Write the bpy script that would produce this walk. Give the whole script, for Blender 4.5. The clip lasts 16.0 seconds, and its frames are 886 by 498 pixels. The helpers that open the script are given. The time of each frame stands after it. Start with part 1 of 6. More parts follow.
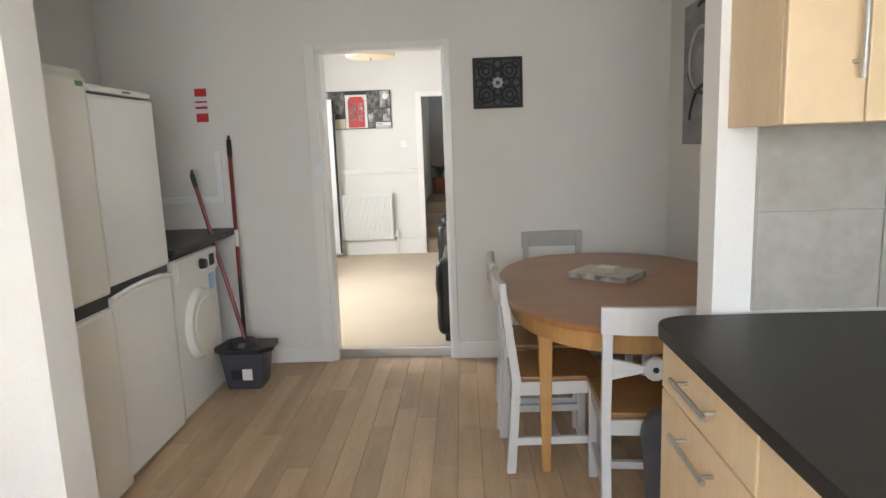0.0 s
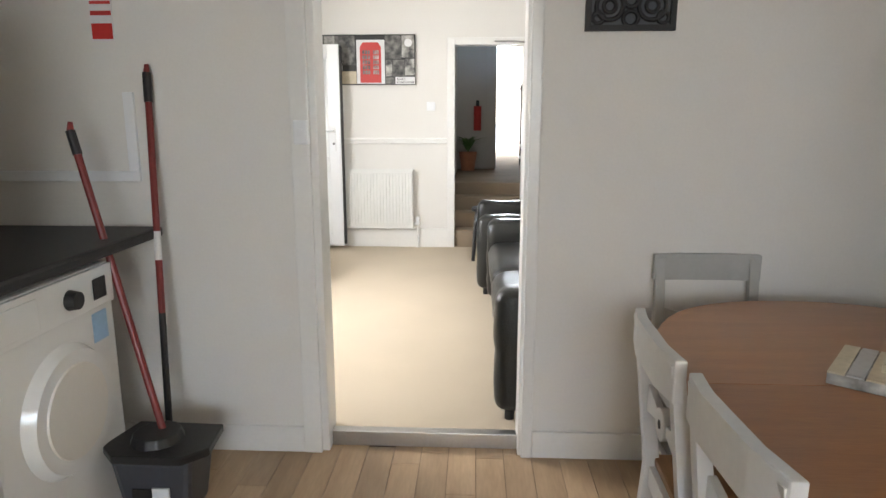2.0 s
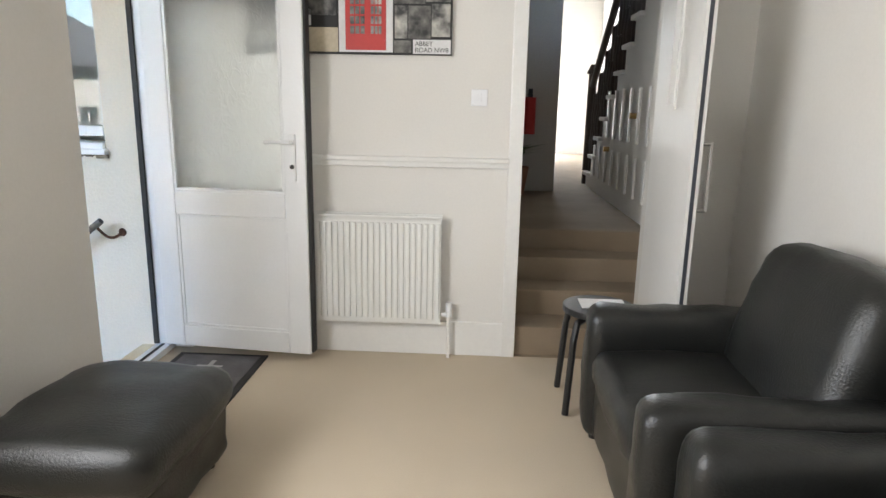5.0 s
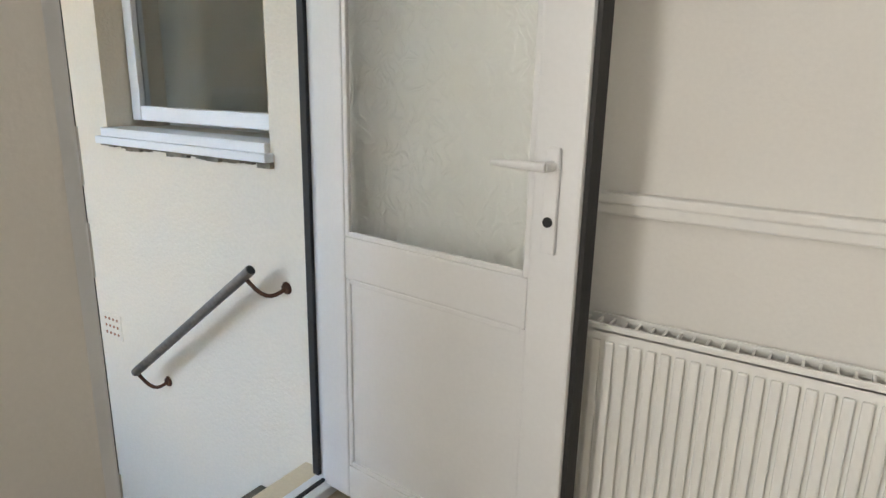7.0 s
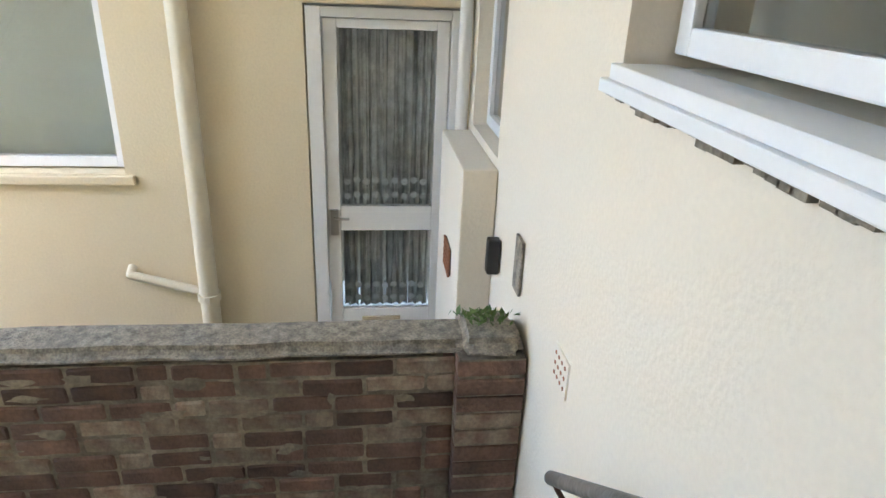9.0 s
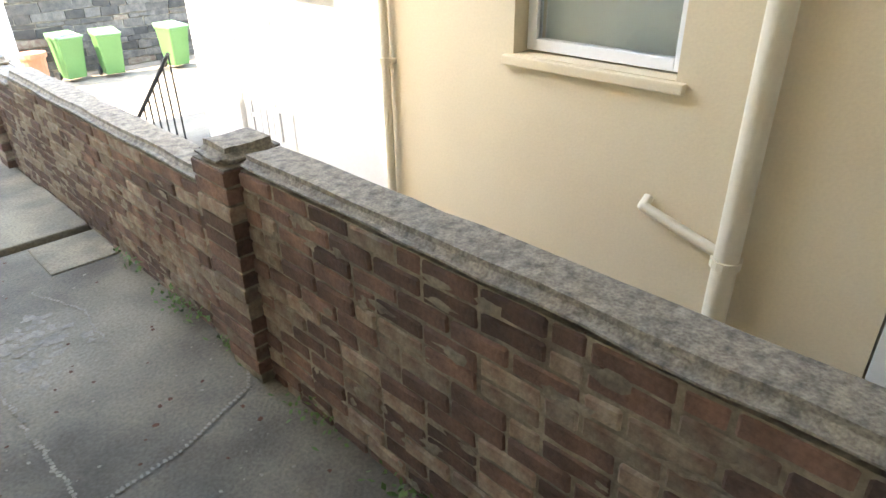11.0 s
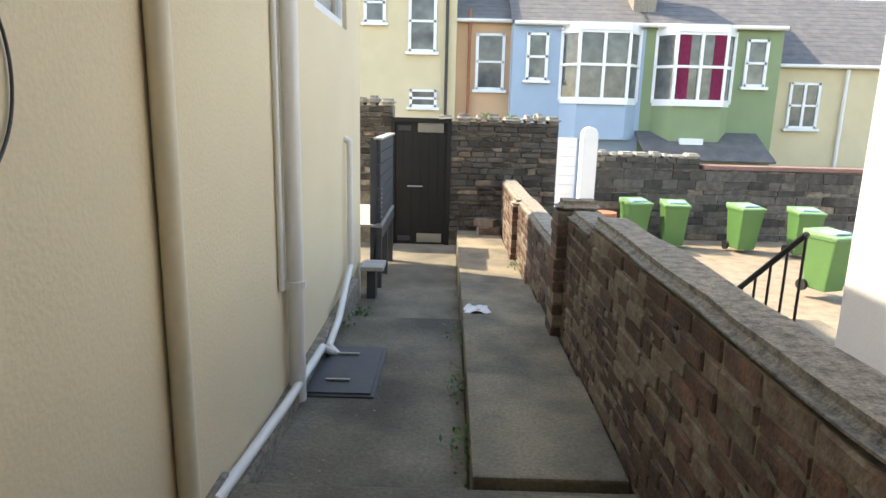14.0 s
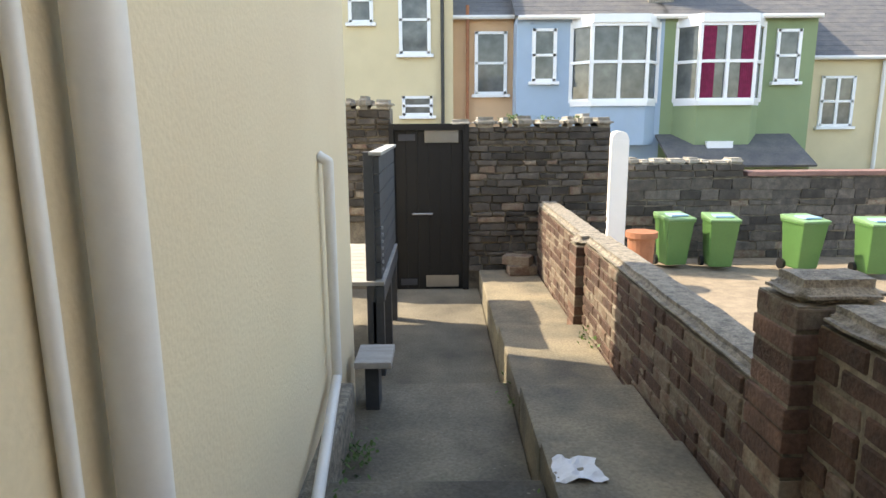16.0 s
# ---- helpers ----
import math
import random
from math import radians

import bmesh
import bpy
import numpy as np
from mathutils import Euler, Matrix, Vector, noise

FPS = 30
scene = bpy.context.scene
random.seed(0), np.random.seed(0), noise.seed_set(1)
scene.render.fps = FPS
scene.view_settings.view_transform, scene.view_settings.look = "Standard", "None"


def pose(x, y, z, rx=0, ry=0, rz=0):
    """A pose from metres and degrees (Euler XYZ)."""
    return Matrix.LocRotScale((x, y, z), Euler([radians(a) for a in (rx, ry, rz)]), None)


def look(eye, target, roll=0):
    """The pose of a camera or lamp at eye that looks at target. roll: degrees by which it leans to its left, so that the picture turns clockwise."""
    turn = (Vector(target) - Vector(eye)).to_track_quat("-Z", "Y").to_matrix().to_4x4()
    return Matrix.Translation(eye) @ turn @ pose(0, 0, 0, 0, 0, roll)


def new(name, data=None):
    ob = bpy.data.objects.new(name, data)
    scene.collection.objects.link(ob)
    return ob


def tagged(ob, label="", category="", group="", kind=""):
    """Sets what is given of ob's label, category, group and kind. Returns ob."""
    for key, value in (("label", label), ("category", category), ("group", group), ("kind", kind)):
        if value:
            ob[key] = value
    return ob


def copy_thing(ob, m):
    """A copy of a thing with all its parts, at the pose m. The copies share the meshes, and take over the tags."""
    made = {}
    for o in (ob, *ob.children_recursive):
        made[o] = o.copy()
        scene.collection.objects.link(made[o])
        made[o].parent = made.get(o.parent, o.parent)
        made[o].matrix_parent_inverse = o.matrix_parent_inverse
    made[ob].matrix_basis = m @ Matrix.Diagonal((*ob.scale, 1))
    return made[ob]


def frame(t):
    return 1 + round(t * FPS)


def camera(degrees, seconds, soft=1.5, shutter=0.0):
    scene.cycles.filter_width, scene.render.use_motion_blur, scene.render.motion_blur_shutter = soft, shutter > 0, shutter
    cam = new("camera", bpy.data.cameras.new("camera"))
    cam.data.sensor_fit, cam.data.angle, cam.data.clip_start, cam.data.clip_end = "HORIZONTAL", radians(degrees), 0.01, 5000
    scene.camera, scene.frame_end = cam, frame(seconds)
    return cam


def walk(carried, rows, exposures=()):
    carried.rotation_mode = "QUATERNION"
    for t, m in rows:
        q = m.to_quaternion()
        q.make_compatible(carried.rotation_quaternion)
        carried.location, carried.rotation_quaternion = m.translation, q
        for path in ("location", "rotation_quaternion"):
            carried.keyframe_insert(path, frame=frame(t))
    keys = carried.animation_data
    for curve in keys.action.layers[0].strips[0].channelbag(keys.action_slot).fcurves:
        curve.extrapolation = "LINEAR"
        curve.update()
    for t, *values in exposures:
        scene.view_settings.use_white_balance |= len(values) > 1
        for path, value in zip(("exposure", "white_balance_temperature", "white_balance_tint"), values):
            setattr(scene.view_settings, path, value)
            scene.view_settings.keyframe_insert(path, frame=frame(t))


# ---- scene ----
cam = camera(69.8, 16.0)
PATH = [
    (0, (0.427, -0.547, 1.407), (0.355, 1.425, 1.084), -2.1),
    (0.5, (0.378, -0.279, 1.352), (0.294, 1.688, 0.996), -1.7),
    (1, (0.276, 0.158, 1.352), (0.195, 2.121, 0.976), -1.2),
    (1.5, (0.207, 0.691, 1.343), (0.119, 2.65, 0.948), -0.6),
    (2, (0.112, 1.26, 1.322), (0.016, 3.216, 0.919), 0.0),
    (2.5, (0.028, 1.859, 1.359), (-0.064, 3.814, 0.944), 0.0),
    (3, (-0.013, 2.378, 1.383), (-0.119, 4.33, 0.961), -0.1),
    (5.5, (-0.391, 4.814, 1.393), (-0.502, 6.76, 0.946), 1.6),
    (6, (-0.44, 5.295, 1.361), (-0.702, 7.223, 0.898), 2.0),
    (6.5, (-0.562, 5.837, 1.358), (-1.188, 7.675, 0.878), 1.5),
    (7, (-0.73, 6.275, 1.371), (-1.77, 7.906, 0.863), 1.2),
    (7.5, (-0.966, 6.676, 1.353), (-2.323, 8.04, 0.806), 1.5),
    (8, (-1.24, 6.987, 1.347), (-2.917, 7.903, 0.757), 2.1),
    (8.2, (-1.365, 7.067, 1.344), (-3.117, 7.813, 0.731), 2.3),
    (10.3, (-2.561, 7.223, 1.102), (-4.251, 6.686, 0.177), -0.5),
    (10.5, (-2.607, 7.187, 1.011), (-4.244, 6.47, 0.114), -0.9),
    (11, (-2.784, 7.099, 0.928), (-4.03, 5.85, -0.013), -0.9),
    (11.5, (-2.862, 6.962, 0.786), (-3.539, 5.302, -0.102), 0.8),
    (12, (-3.018, 6.684, 0.651), (-3.315, 4.836, -0.055), 3.7),
    (12.5, (-3.196, 6.32, 0.553), (-3.345, 4.413, -0.032), 5.1),
    (13, (-3.236, 5.886, 0.524), (-3.338, 3.951, 0.03), 4.2),
    (13.5, (-3.22, 5.373, 0.502), (-3.234, 3.427, 0.041), 2.5),
    (14, (-3.107, 4.859, 0.476), (-3.091, 2.905, 0.048), 1.4),
    (14.5, (-2.966, 4.313, 0.472), (-2.942, 2.355, 0.063), 0.4),
    (15, (-2.887, 3.734, 0.462), (-2.869, 1.774, 0.065), -0.2),
    (15.5, (-2.813, 3.173, 0.428), (-2.815, 1.211, 0.04), -0.8),
    (16, (-2.8, 2.615, 0.382), (-2.808, 0.654, -0.012), -0.4),
]
EXPOSURES = [(0.0, 4.75, 6500, 10), (1.5, 4.85, 6500, 10), (2.4, 4.6, 6500, 10), (3.0, 4.3, 6500, 10), (5.5, 4.25, 6600, 10), (6.2, 4.15, 6800, 10), (7.0, 4.0, 7000, 10), (8.2, 4.15, 7100, 10), (10.3, 4.4, 7400, 10), (11.0, 4.2, 7500, 10), (12.0, 3.35, 7800, 10), (13.0, 2.7, 8000, 10), (14.5, 2.15, 8000, 10), (16.0, 2.05, 8000, 10)]
walk(cam, [(t, look(eye, target, roll)) for t, eye, target, roll in PATH], EXPOSURES)

# ---- light ----
SUN = Vector((0.94 * math.cos(radians(47)), -0.34 * math.cos(radians(47)), math.sin(radians(47))))
world = bpy.data.worlds.new("sky")
scene.world = world
world.use_nodes = True
sky = world.node_tree.nodes.new("ShaderNodeTexSky")
sky.sky_type, sky.sun_disc = "NISHITA", False
sky.sun_elevation, sky.sun_rotation = radians(47), math.atan2(SUN.x, SUN.y)
background = world.node_tree.nodes["Background"]
background.inputs["Strength"].default_value = 0.15
world.node_tree.links.new(sky.outputs[0], background.inputs[0])
sun = new("sun", bpy.data.lights.new("sun", "SUN"))
sun.data.energy, sun.data.angle, sun.data.color = 2.0, radians(0.6), (1.0, 0.95, 0.86)
sun.matrix_world = look(SUN * 30, (0, 0, 0))


def area_lamp(name, eye, target, w, h, power, color=(1, 1, 1)):
    ob = new(name, bpy.data.lights.new(name, "AREA"))
    ob.data.shape, ob.data.size, ob.data.size_y, ob.data.energy, ob.data.color = "RECTANGLE", w, h, power, color
    ob.matrix_world = look(eye, target)
    return ob


# Area lamp stands in for an unseen kitchen window behind the starting point.
area_lamp("kitchen_unseen_window_fill", (0.3, -1.42, 1.5), (0.3, 1.5, 1.1), 1.5, 1.1, 1.9, (0.93, 0.96, 1.0))
# Fill lamp added to brighten the lounge; no source is known on this side.
area_lamp("lounge_added_fill", (-1.98, 5.1, 1.55), (0.0, 5.6, 1.0), 1.3, 1.1, 3.6, (0.99, 0.99, 1.0))
area_lamp("front_door_daylight", (0.66, 15.8, 1.75), (0.5, 8.0, 0.9), 0.8, 2.0, 7, (0.95, 0.97, 1.0))


# ---- materials ----
def material(name, base, rough=0.6, metal=0.0, var=0.12, scale=6.0, fine=60.0, bump=0.1, tint=None, spread=0.5, vary=0.0, stretch=(1, 1, 1), coat=0.0):
    """A surface with a broad and a fine variation of tone, a second tint in patches and a fine relief."""
    m = bpy.data.materials.new(name)
    m.use_nodes = True
    n, l = m.node_tree.nodes, m.node_tree.links
    p = n["Principled BSDF"]
    p.inputs["Roughness"].default_value, p.inputs["Metallic"].default_value = rough, metal
    p.inputs["Coat Weight"].default_value = coat
    co = n.new("ShaderNodeTexCoord")
    mp = n.new("ShaderNodeMapping")
    mp.inputs["Scale"].default_value = stretch
    l.new(co.outputs["Object"], mp.inputs[0])
    broad, grain = n.new("ShaderNodeTexNoise"), n.new("ShaderNodeTexNoise")
    for tex, s in ((broad, scale), (grain, fine)):
        tex.inputs["Scale"].default_value, tex.inputs["Detail"].default_value = s, 5
        l.new(mp.outputs[0], tex.inputs["Vector"])
    ramp = n.new("ShaderNodeValToRGB")
    ramp.color_ramp.elements[0].position, ramp.color_ramp.elements[1].position = spread - 0.18, spread + 0.18
    other = tint or [c * (1 - var) for c in base]
    ramp.color_ramp.elements[0].color, ramp.color_ramp.elements[1].color = (*base, 1), (*other, 1)
    l.new(broad.outputs["Fac"], ramp.inputs[0])
    mix = n.new("ShaderNodeMix")
    mix.data_type, mix.blend_type = "RGBA", "MULTIPLY"
    mix.inputs["Factor"].default_value = 1.0
    l.new(ramp.outputs[0], mix.inputs["A"])
    rng = n.new("ShaderNodeMapRange")
    rng.inputs["From Min"].default_value, rng.inputs["From Max"].default_value = 0.25, 0.75
    rng.inputs["To Min"].default_value, rng.inputs["To Max"].default_value = 1 - var, 1.0
    l.new(grain.outputs["Fac"], rng.inputs["Value"])
    l.new(rng.outputs[0], mix.inputs["B"])
    last = mix.outputs["Result"]
    if vary:
        info, hsv, r2 = n.new("ShaderNodeObjectInfo"), n.new("ShaderNodeHueSaturation"), n.new("ShaderNodeMapRange")
        r2.inputs["To Min"].default_value, r2.inputs["To Max"].default_value = 1 - vary, 1 + vary
        l.new(info.outputs["Random"], r2.inputs["Value"])
        l.new(r2.outputs[0], hsv.inputs["Value"])
        l.new(last, hsv.inputs["Color"])
        last = hsv.outputs[0]
    l.new(last, p.inputs["Base Color"])
    if bump:
        b = n.new("ShaderNodeBump")
        b.inputs["Strength"].default_value, b.inputs["Distance"].default_value = bump, 0.01
        l.new(grain.outputs["Fac"], b.inputs["Height"])
        l.new(b.outputs[0], p.inputs["Normal"])
    return m


def glass_material(name, rough=0.0, bump=0.0, scale=30.0, color=(0.95, 0.98, 0.97)):
    m = bpy.data.materials.new(name)
    m.use_nodes = True
    n, l = m.node_tree.nodes, m.node_tree.links
    p = n["Principled BSDF"]
    p.inputs["Base Color"].default_value = (*color, 1)
    p.inputs["Transmission Weight"].default_value, p.inputs["Roughness"].default_value, p.inputs["IOR"].default_value = 1.0, rough, 1.45
    if bump:
        co, warp, b = n.new("ShaderNodeTexCoord"), n.new("ShaderNodeTexNoise"), n.new("ShaderNodeBump")
        add = n.new("ShaderNodeMixRGB")
        warp.inputs["Scale"].default_value = 11
        add.inputs[0].default_value = 0.10
        l.new(co.outputs["Object"], warp.inputs["Vector"])
        l.new(co.outputs["Object"], add.inputs[1])
        l.new(warp.outputs["Color"], add.inputs[2])
        ridge = None
        for turn, size, thin in ((0.6, 1.0, 0.07), (-0.7, 1.15, 0.07), (1.5, 0.8, 0.06)):
            mp, v, r = n.new("ShaderNodeMapping"), n.new("ShaderNodeTexVoronoi"), n.new("ShaderNodeMapRange")
            mp.inputs["Rotation"].default_value = (0, turn, 0)
            mp.inputs["Scale"].default_value = (1.0 * size, 0.02, 0.42 * size)
            v.feature, v.inputs["Scale"].default_value = "DISTANCE_TO_EDGE", scale
            r.interpolation_type = "SMOOTHSTEP"
            r.inputs["From Max"].default_value = thin
            r.inputs["To Min"].default_value, r.inputs["To Max"].default_value = 1.0, 0.0
            l.new(add.outputs[0], mp.inputs[0])
            l.new(mp.outputs[0], v.inputs["Vector"])
            l.new(v.outputs["Distance"], r.inputs["Value"])
            if ridge is None:
                ridge = r.outputs[0]
            else:
                top = n.new("ShaderNodeMath")
                top.operation = "MAXIMUM"
                l.new(ridge, top.inputs[0])
                l.new(r.outputs[0], top.inputs[1])
                ridge = top.outputs[0]
        b.inputs["Strength"].default_value, b.inputs["Distance"].default_value = bump, 0.006
        l.new(ridge, b.inputs["Height"])
        l.new(b.outputs[0], p.inputs["Normal"])
    return m


M_WALL = material("matt_white_wall_paint", (0.76, 0.74, 0.70), 0.75, var=0.04, scale=1.2, fine=90, bump=0.08)
M_GLOSS = material("white_gloss_woodwork", (0.80, 0.79, 0.76), 0.3, var=0.04, scale=3, fine=50, bump=0.04)
M_UPVC = material("white_upvc", (0.82, 0.83, 0.84), 0.28, var=0.03, scale=4, fine=80, bump=0.02)
M_CEIL = material("ceiling_paint", (0.80, 0.79, 0.76), 0.85, var=0.03, scale=2, fine=80, bump=0.05)
M_CARPET = material("beige_carpet", (0.64, 0.54, 0.41), 0.95, var=0.07, scale=1.4, fine=260, bump=0.5)
M_STAIRCARPET = material("brown_stair_carpet", (0.34, 0.26, 0.18), 0.95, var=0.2, scale=3, fine=260, bump=0.5)
M_VINYL = material("wood_effect_vinyl", (0.55, 0.385, 0.235), 0.42, var=0.16, scale=2.2, fine=16, bump=0.04, tint=(0.44, 0.30, 0.18), vary=0.16, stretch=(6, 0.8, 1))
M_OAKJOINT = material("floor_underlay", (0.16, 0.10, 0.06), 0.7)
M_RENDER = material("cream_masonry_paint", (0.78, 0.67, 0.47), 0.85, var=0.07, scale=0.9, fine=70, bump=0.22, tint=(0.73, 0.61, 0.42))
M_RENDER_WHITE = material("white_masonry_paint", (0.82, 0.80, 0.76), 0.85, var=0.06, scale=1.2, fine=60, bump=0.2)
M_RENDER_WALL = material("pale_peach_masonry_paint", (0.80, 0.71, 0.58), 0.85, var=0.06, scale=1.4, fine=70, bump=0.25, tint=(0.76, 0.69, 0.58))
M_CONCRETE = material("weathered_concrete", (0.285, 0.25, 0.185), 0.92, var=0.42, scale=1.7, fine=60, bump=0.6, tint=(0.10, 0.088, 0.068), spread=0.5)
M_SLAB = material("old_paving_slab", (0.34, 0.285, 0.195), 0.92, var=0.4, scale=3.0, fine=60, bump=0.5, tint=(0.15, 0.135, 0.105), vary=0.12)
M_COPING = material("lichened_coping", (0.44, 0.39, 0.31), 0.95, var=0.55, scale=26, fine=110, bump=0.9, tint=(0.17, 0.15, 0.13), spread=0.56)
M_BRICK = material("weathered_brick", (0.22, 0.125, 0.09), 0.9, var=0.45, scale=7, fine=60, bump=0.8, tint=(0.11, 0.068, 0.053), vary=0.45)
M_BRICK_PALE = material("lime_streaked_brick", (0.34, 0.29, 0.22), 0.92, var=0.4, scale=12, fine=60, bump=0.7, tint=(0.21, 0.13, 0.095), vary=0.3)
M_MORTAR = material("old_mortar", (0.36, 0.31, 0.235), 0.95, var=0.45, scale=9, fine=60, bump=0.7, tint=(0.16, 0.13, 0.10))
M_LIME = material("pale_lime_scar", (0.33, 0.30, 0.24), 0.95, var=0.35, scale=14, fine=80, bump=0.4, tint=(0.21, 0.19, 0.155))
M_REDCAP = material("dusty_red_render", (0.29, 0.165, 0.14), 0.9, var=0.25, scale=4, fine=40, bump=0.4)
M_STONE = material("dark_rubble_stone", (0.145, 0.125, 0.105), 0.92, var=0.4, scale=7, fine=34, bump=0.7, tint=(0.065, 0.058, 0.052), vary=0.5)
M_STONE_PALE = material("pale_cap_stone", (0.42, 0.39, 0.34), 0.92, var=0.35, scale=7, fine=40, bump=0.7, tint=(0.26, 0.24, 0.2), vary=0.2)
M_LEATHER = material("black_leather", (0.016, 0.017, 0.016), 0.34, var=0.3, scale=5, fine=140, bump=0.25)
M_WORKTOP = material("black_speckled_worktop", (0.013, 0.013, 0.014), 0.45, var=0.4, scale=60, fine=220, bump=0.12)
M_WHITE_GOODS = material("white_appliance_enamel", (0.80, 0.80, 0.77), 0.22, var=0.02, scale=2, fine=60, bump=0.0)
M_CREAM_GOODS = material("cream_white_enamel", (0.74, 0.71, 0.64), 0.3, var=0.03, scale=2, fine=60, bump=0.0)
M_TEAK = material("varnished_teak", (0.36, 0.155, 0.052), 0.3, var=0.2, scale=2.2, fine=22, bump=0.03, stretch=(1, 9, 1), coat=0.2, tint=(0.29, 0.12, 0.042))
M_OAK = material("honey_oak", (0.56, 0.30, 0.10), 0.4, var=0.2, scale=3, fine=24, bump=0.04, stretch=(8, 1, 1))
M_PINE_SEAT = material("pine_seat", (0.40, 0.20, 0.07), 0.42, var=0.35, scale=4, fine=16, bump=0.05, stretch=(1, 9, 1))
M_CHAIRPAINT = material("pale_grey_paint", (0.60, 0.60, 0.59), 0.45, var=0.06, scale=6, fine=50, bump=0.06)
M_CHAIRGREY = material("mid_grey_paint", (0.43, 0.43, 0.41), 0.5, var=0.06, scale=6, fine=50, bump=0.06)
M_MAPLE = material("maple_laminate", (0.74, 0.55, 0.33), 0.38, var=0.1, scale=2, fine=20, bump=0.02, stretch=(1, 6, 1))
M_STEEL = material("brushed_steel", (0.55, 0.54, 0.52), 0.32, 0.95, var=0.1, scale=8, fine=90, bump=0.03)
M_BRASS = material("aged_brass", (0.45, 0.30, 0.12), 0.35, 0.9, var=0.1)
M_BLACK = material("black_plastic", (0.018, 0.018, 0.019), 0.4, var=0.2, bump=0.05)
M_RUBBER = material("dark_rubber_seal", (0.03, 0.03, 0.03), 0.7, var=0.2)
M_GREYPLASTIC = material("grey_plastic", (0.055, 0.06, 0.075), 0.35, var=0.1, bump=0.03)
M_RED = material("red_painted_steel", (0.22, 0.025, 0.022), 0.35, var=0.15)
M_REDBRIGHT = material("red_print", (0.55, 0.03, 0.025), 0.5, var=0.1)
M_TILE = material("grey_stone_tile", (0.44, 0.42, 0.37), 0.35, var=0.14, scale=5, fine=28, bump=0.05, tint=(0.36, 0.34, 0.30))
M_GROUT = material("pale_grout", (0.5, 0.48, 0.44), 0.9)
M_RAIL = material("weathered_pewter_paint", (0.26, 0.24, 0.22), 0.5, 0.4, var=0.3, scale=12, fine=60, bump=0.3)
M_RUST = material("rusted_iron", (0.15, 0.065, 0.035), 0.9, 0.2, var=0.4, scale=25, fine=80, bump=0.5)
M_GATE = material("black_painted_boards", (0.006, 0.006, 0.0065), 0.6, var=0.3, scale=3, fine=30, bump=0.1)
M_SCREEN = material("grey_painted_screen", (0.075, 0.08, 0.088), 0.6, var=0.2, scale=4, fine=30, bump=0.1)
M_DECK = material("silvered_decking", (0.42, 0.40, 0.37), 0.85, var=0.2, scale=4, fine=30, bump=0.2, vary=0.1, stretch=(1, 6, 1))
M_PLANK = material("new_pine_timber", (0.52, 0.34, 0.14), 0.6, var=0.2, scale=3, fine=20, bump=0.1, stretch=(1, 1, 6))
M_BIN = material("green_bin_plastic", (0.09, 0.20, 0.06), 0.42, var=0.12, scale=3, fine=40, bump=0.05)
M_BINLID = material("pale_green_bin_lid", (0.22, 0.38, 0.18), 0.38, var=0.12, scale=3, fine=40, bump=0.05)
M_STICKER = material("blue_white_sticker", (0.35, 0.55, 0.75), 0.4, var=0.1, scale=14)
M_TERRACOTTA = material("terracotta", (0.40, 0.16, 0.08), 0.8, var=0.2)
M_LEAF = material("green_leaf", (0.07, 0.15, 0.03), 0.6, var=0.4, scale=20, fine=60, bump=0.1, tint=(0.12, 0.2, 0.04))
M_SLATE = material("roof_slate", (0.11, 0.11, 0.115), 0.75, var=0.35, scale=3, fine=22, bump=0.3, tint=(0.17, 0.16, 0.15), vary=0.2)
M_BLUE = material("pale_blue_render", (0.36, 0.47, 0.60), 0.85, var=0.08, scale=1.5, fine=40, bump=0.1)
M_GREEN = material("sage_green_render", (0.25, 0.32, 0.17), 0.85, var=0.08, scale=1.5, fine=40, bump=0.1)
M_YELLOW = material("primrose_render", (0.68, 0.575, 0.37), 0.85, var=0.08, scale=1.5, fine=40, bump=0.1)
M_PEACH = material("peach_render", (0.66, 0.43, 0.26), 0.85, var=0.08, scale=1.5, fine=40, bump=0.1)
M_COBBLE = material("sandy_cobbles", (0.34, 0.27, 0.19), 0.9, var=0.3, scale=5, fine=40, bump=0.4, vary=0.2)
M_EARTH = material("grey_ground", (0.18, 0.165, 0.14), 0.95, var=0.3, scale=1, fine=20, bump=0.4)
M_DARK = material("dim_interior", (0.10, 0.10, 0.10), 0.9, var=0.2)
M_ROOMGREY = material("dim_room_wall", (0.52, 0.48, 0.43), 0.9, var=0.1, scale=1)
M_LACE = material("white_lace_curtain", (0.82, 0.82, 0.80), 0.9, var=0.25, scale=12, fine=70, bump=0.4, tint=(0.5, 0.5, 0.5))
# Colour of the panel added to lighten the neighbouring window.
M_WINDOWBACK = material("pale_sage_backing", (0.62, 0.66, 0.60), 0.85, var=0.08, scale=3)
M_PAPER = material("white_paper", (0.8, 0.8, 0.8), 0.8, var=0.1)
M_PHOTO = material("monochrome_print", (0.62, 0.60, 0.55), 0.5, var=0.3, scale=14, fine=50, bump=0.0, tint=(0.04, 0.04, 0.04))
M_PHOTODARK = material("dark_monochrome_print", (0.25, 0.24, 0.22), 0.5, var=0.4, scale=18, fine=60, bump=0.0, tint=(0.02, 0.02, 0.02))
M_SEPIA = material("sepia_print", (0.62, 0.53, 0.38), 0.5, var=0.2, scale=9, fine=50, bump=0.0)
M_CANVASGREY = material("grey_swirl_canvas", (0.36, 0.35, 0.36), 0.6, var=0.2, scale=3, fine=30, bump=0.05, tint=(0.17, 0.17, 0.18), stretch=(1, 1, 3))
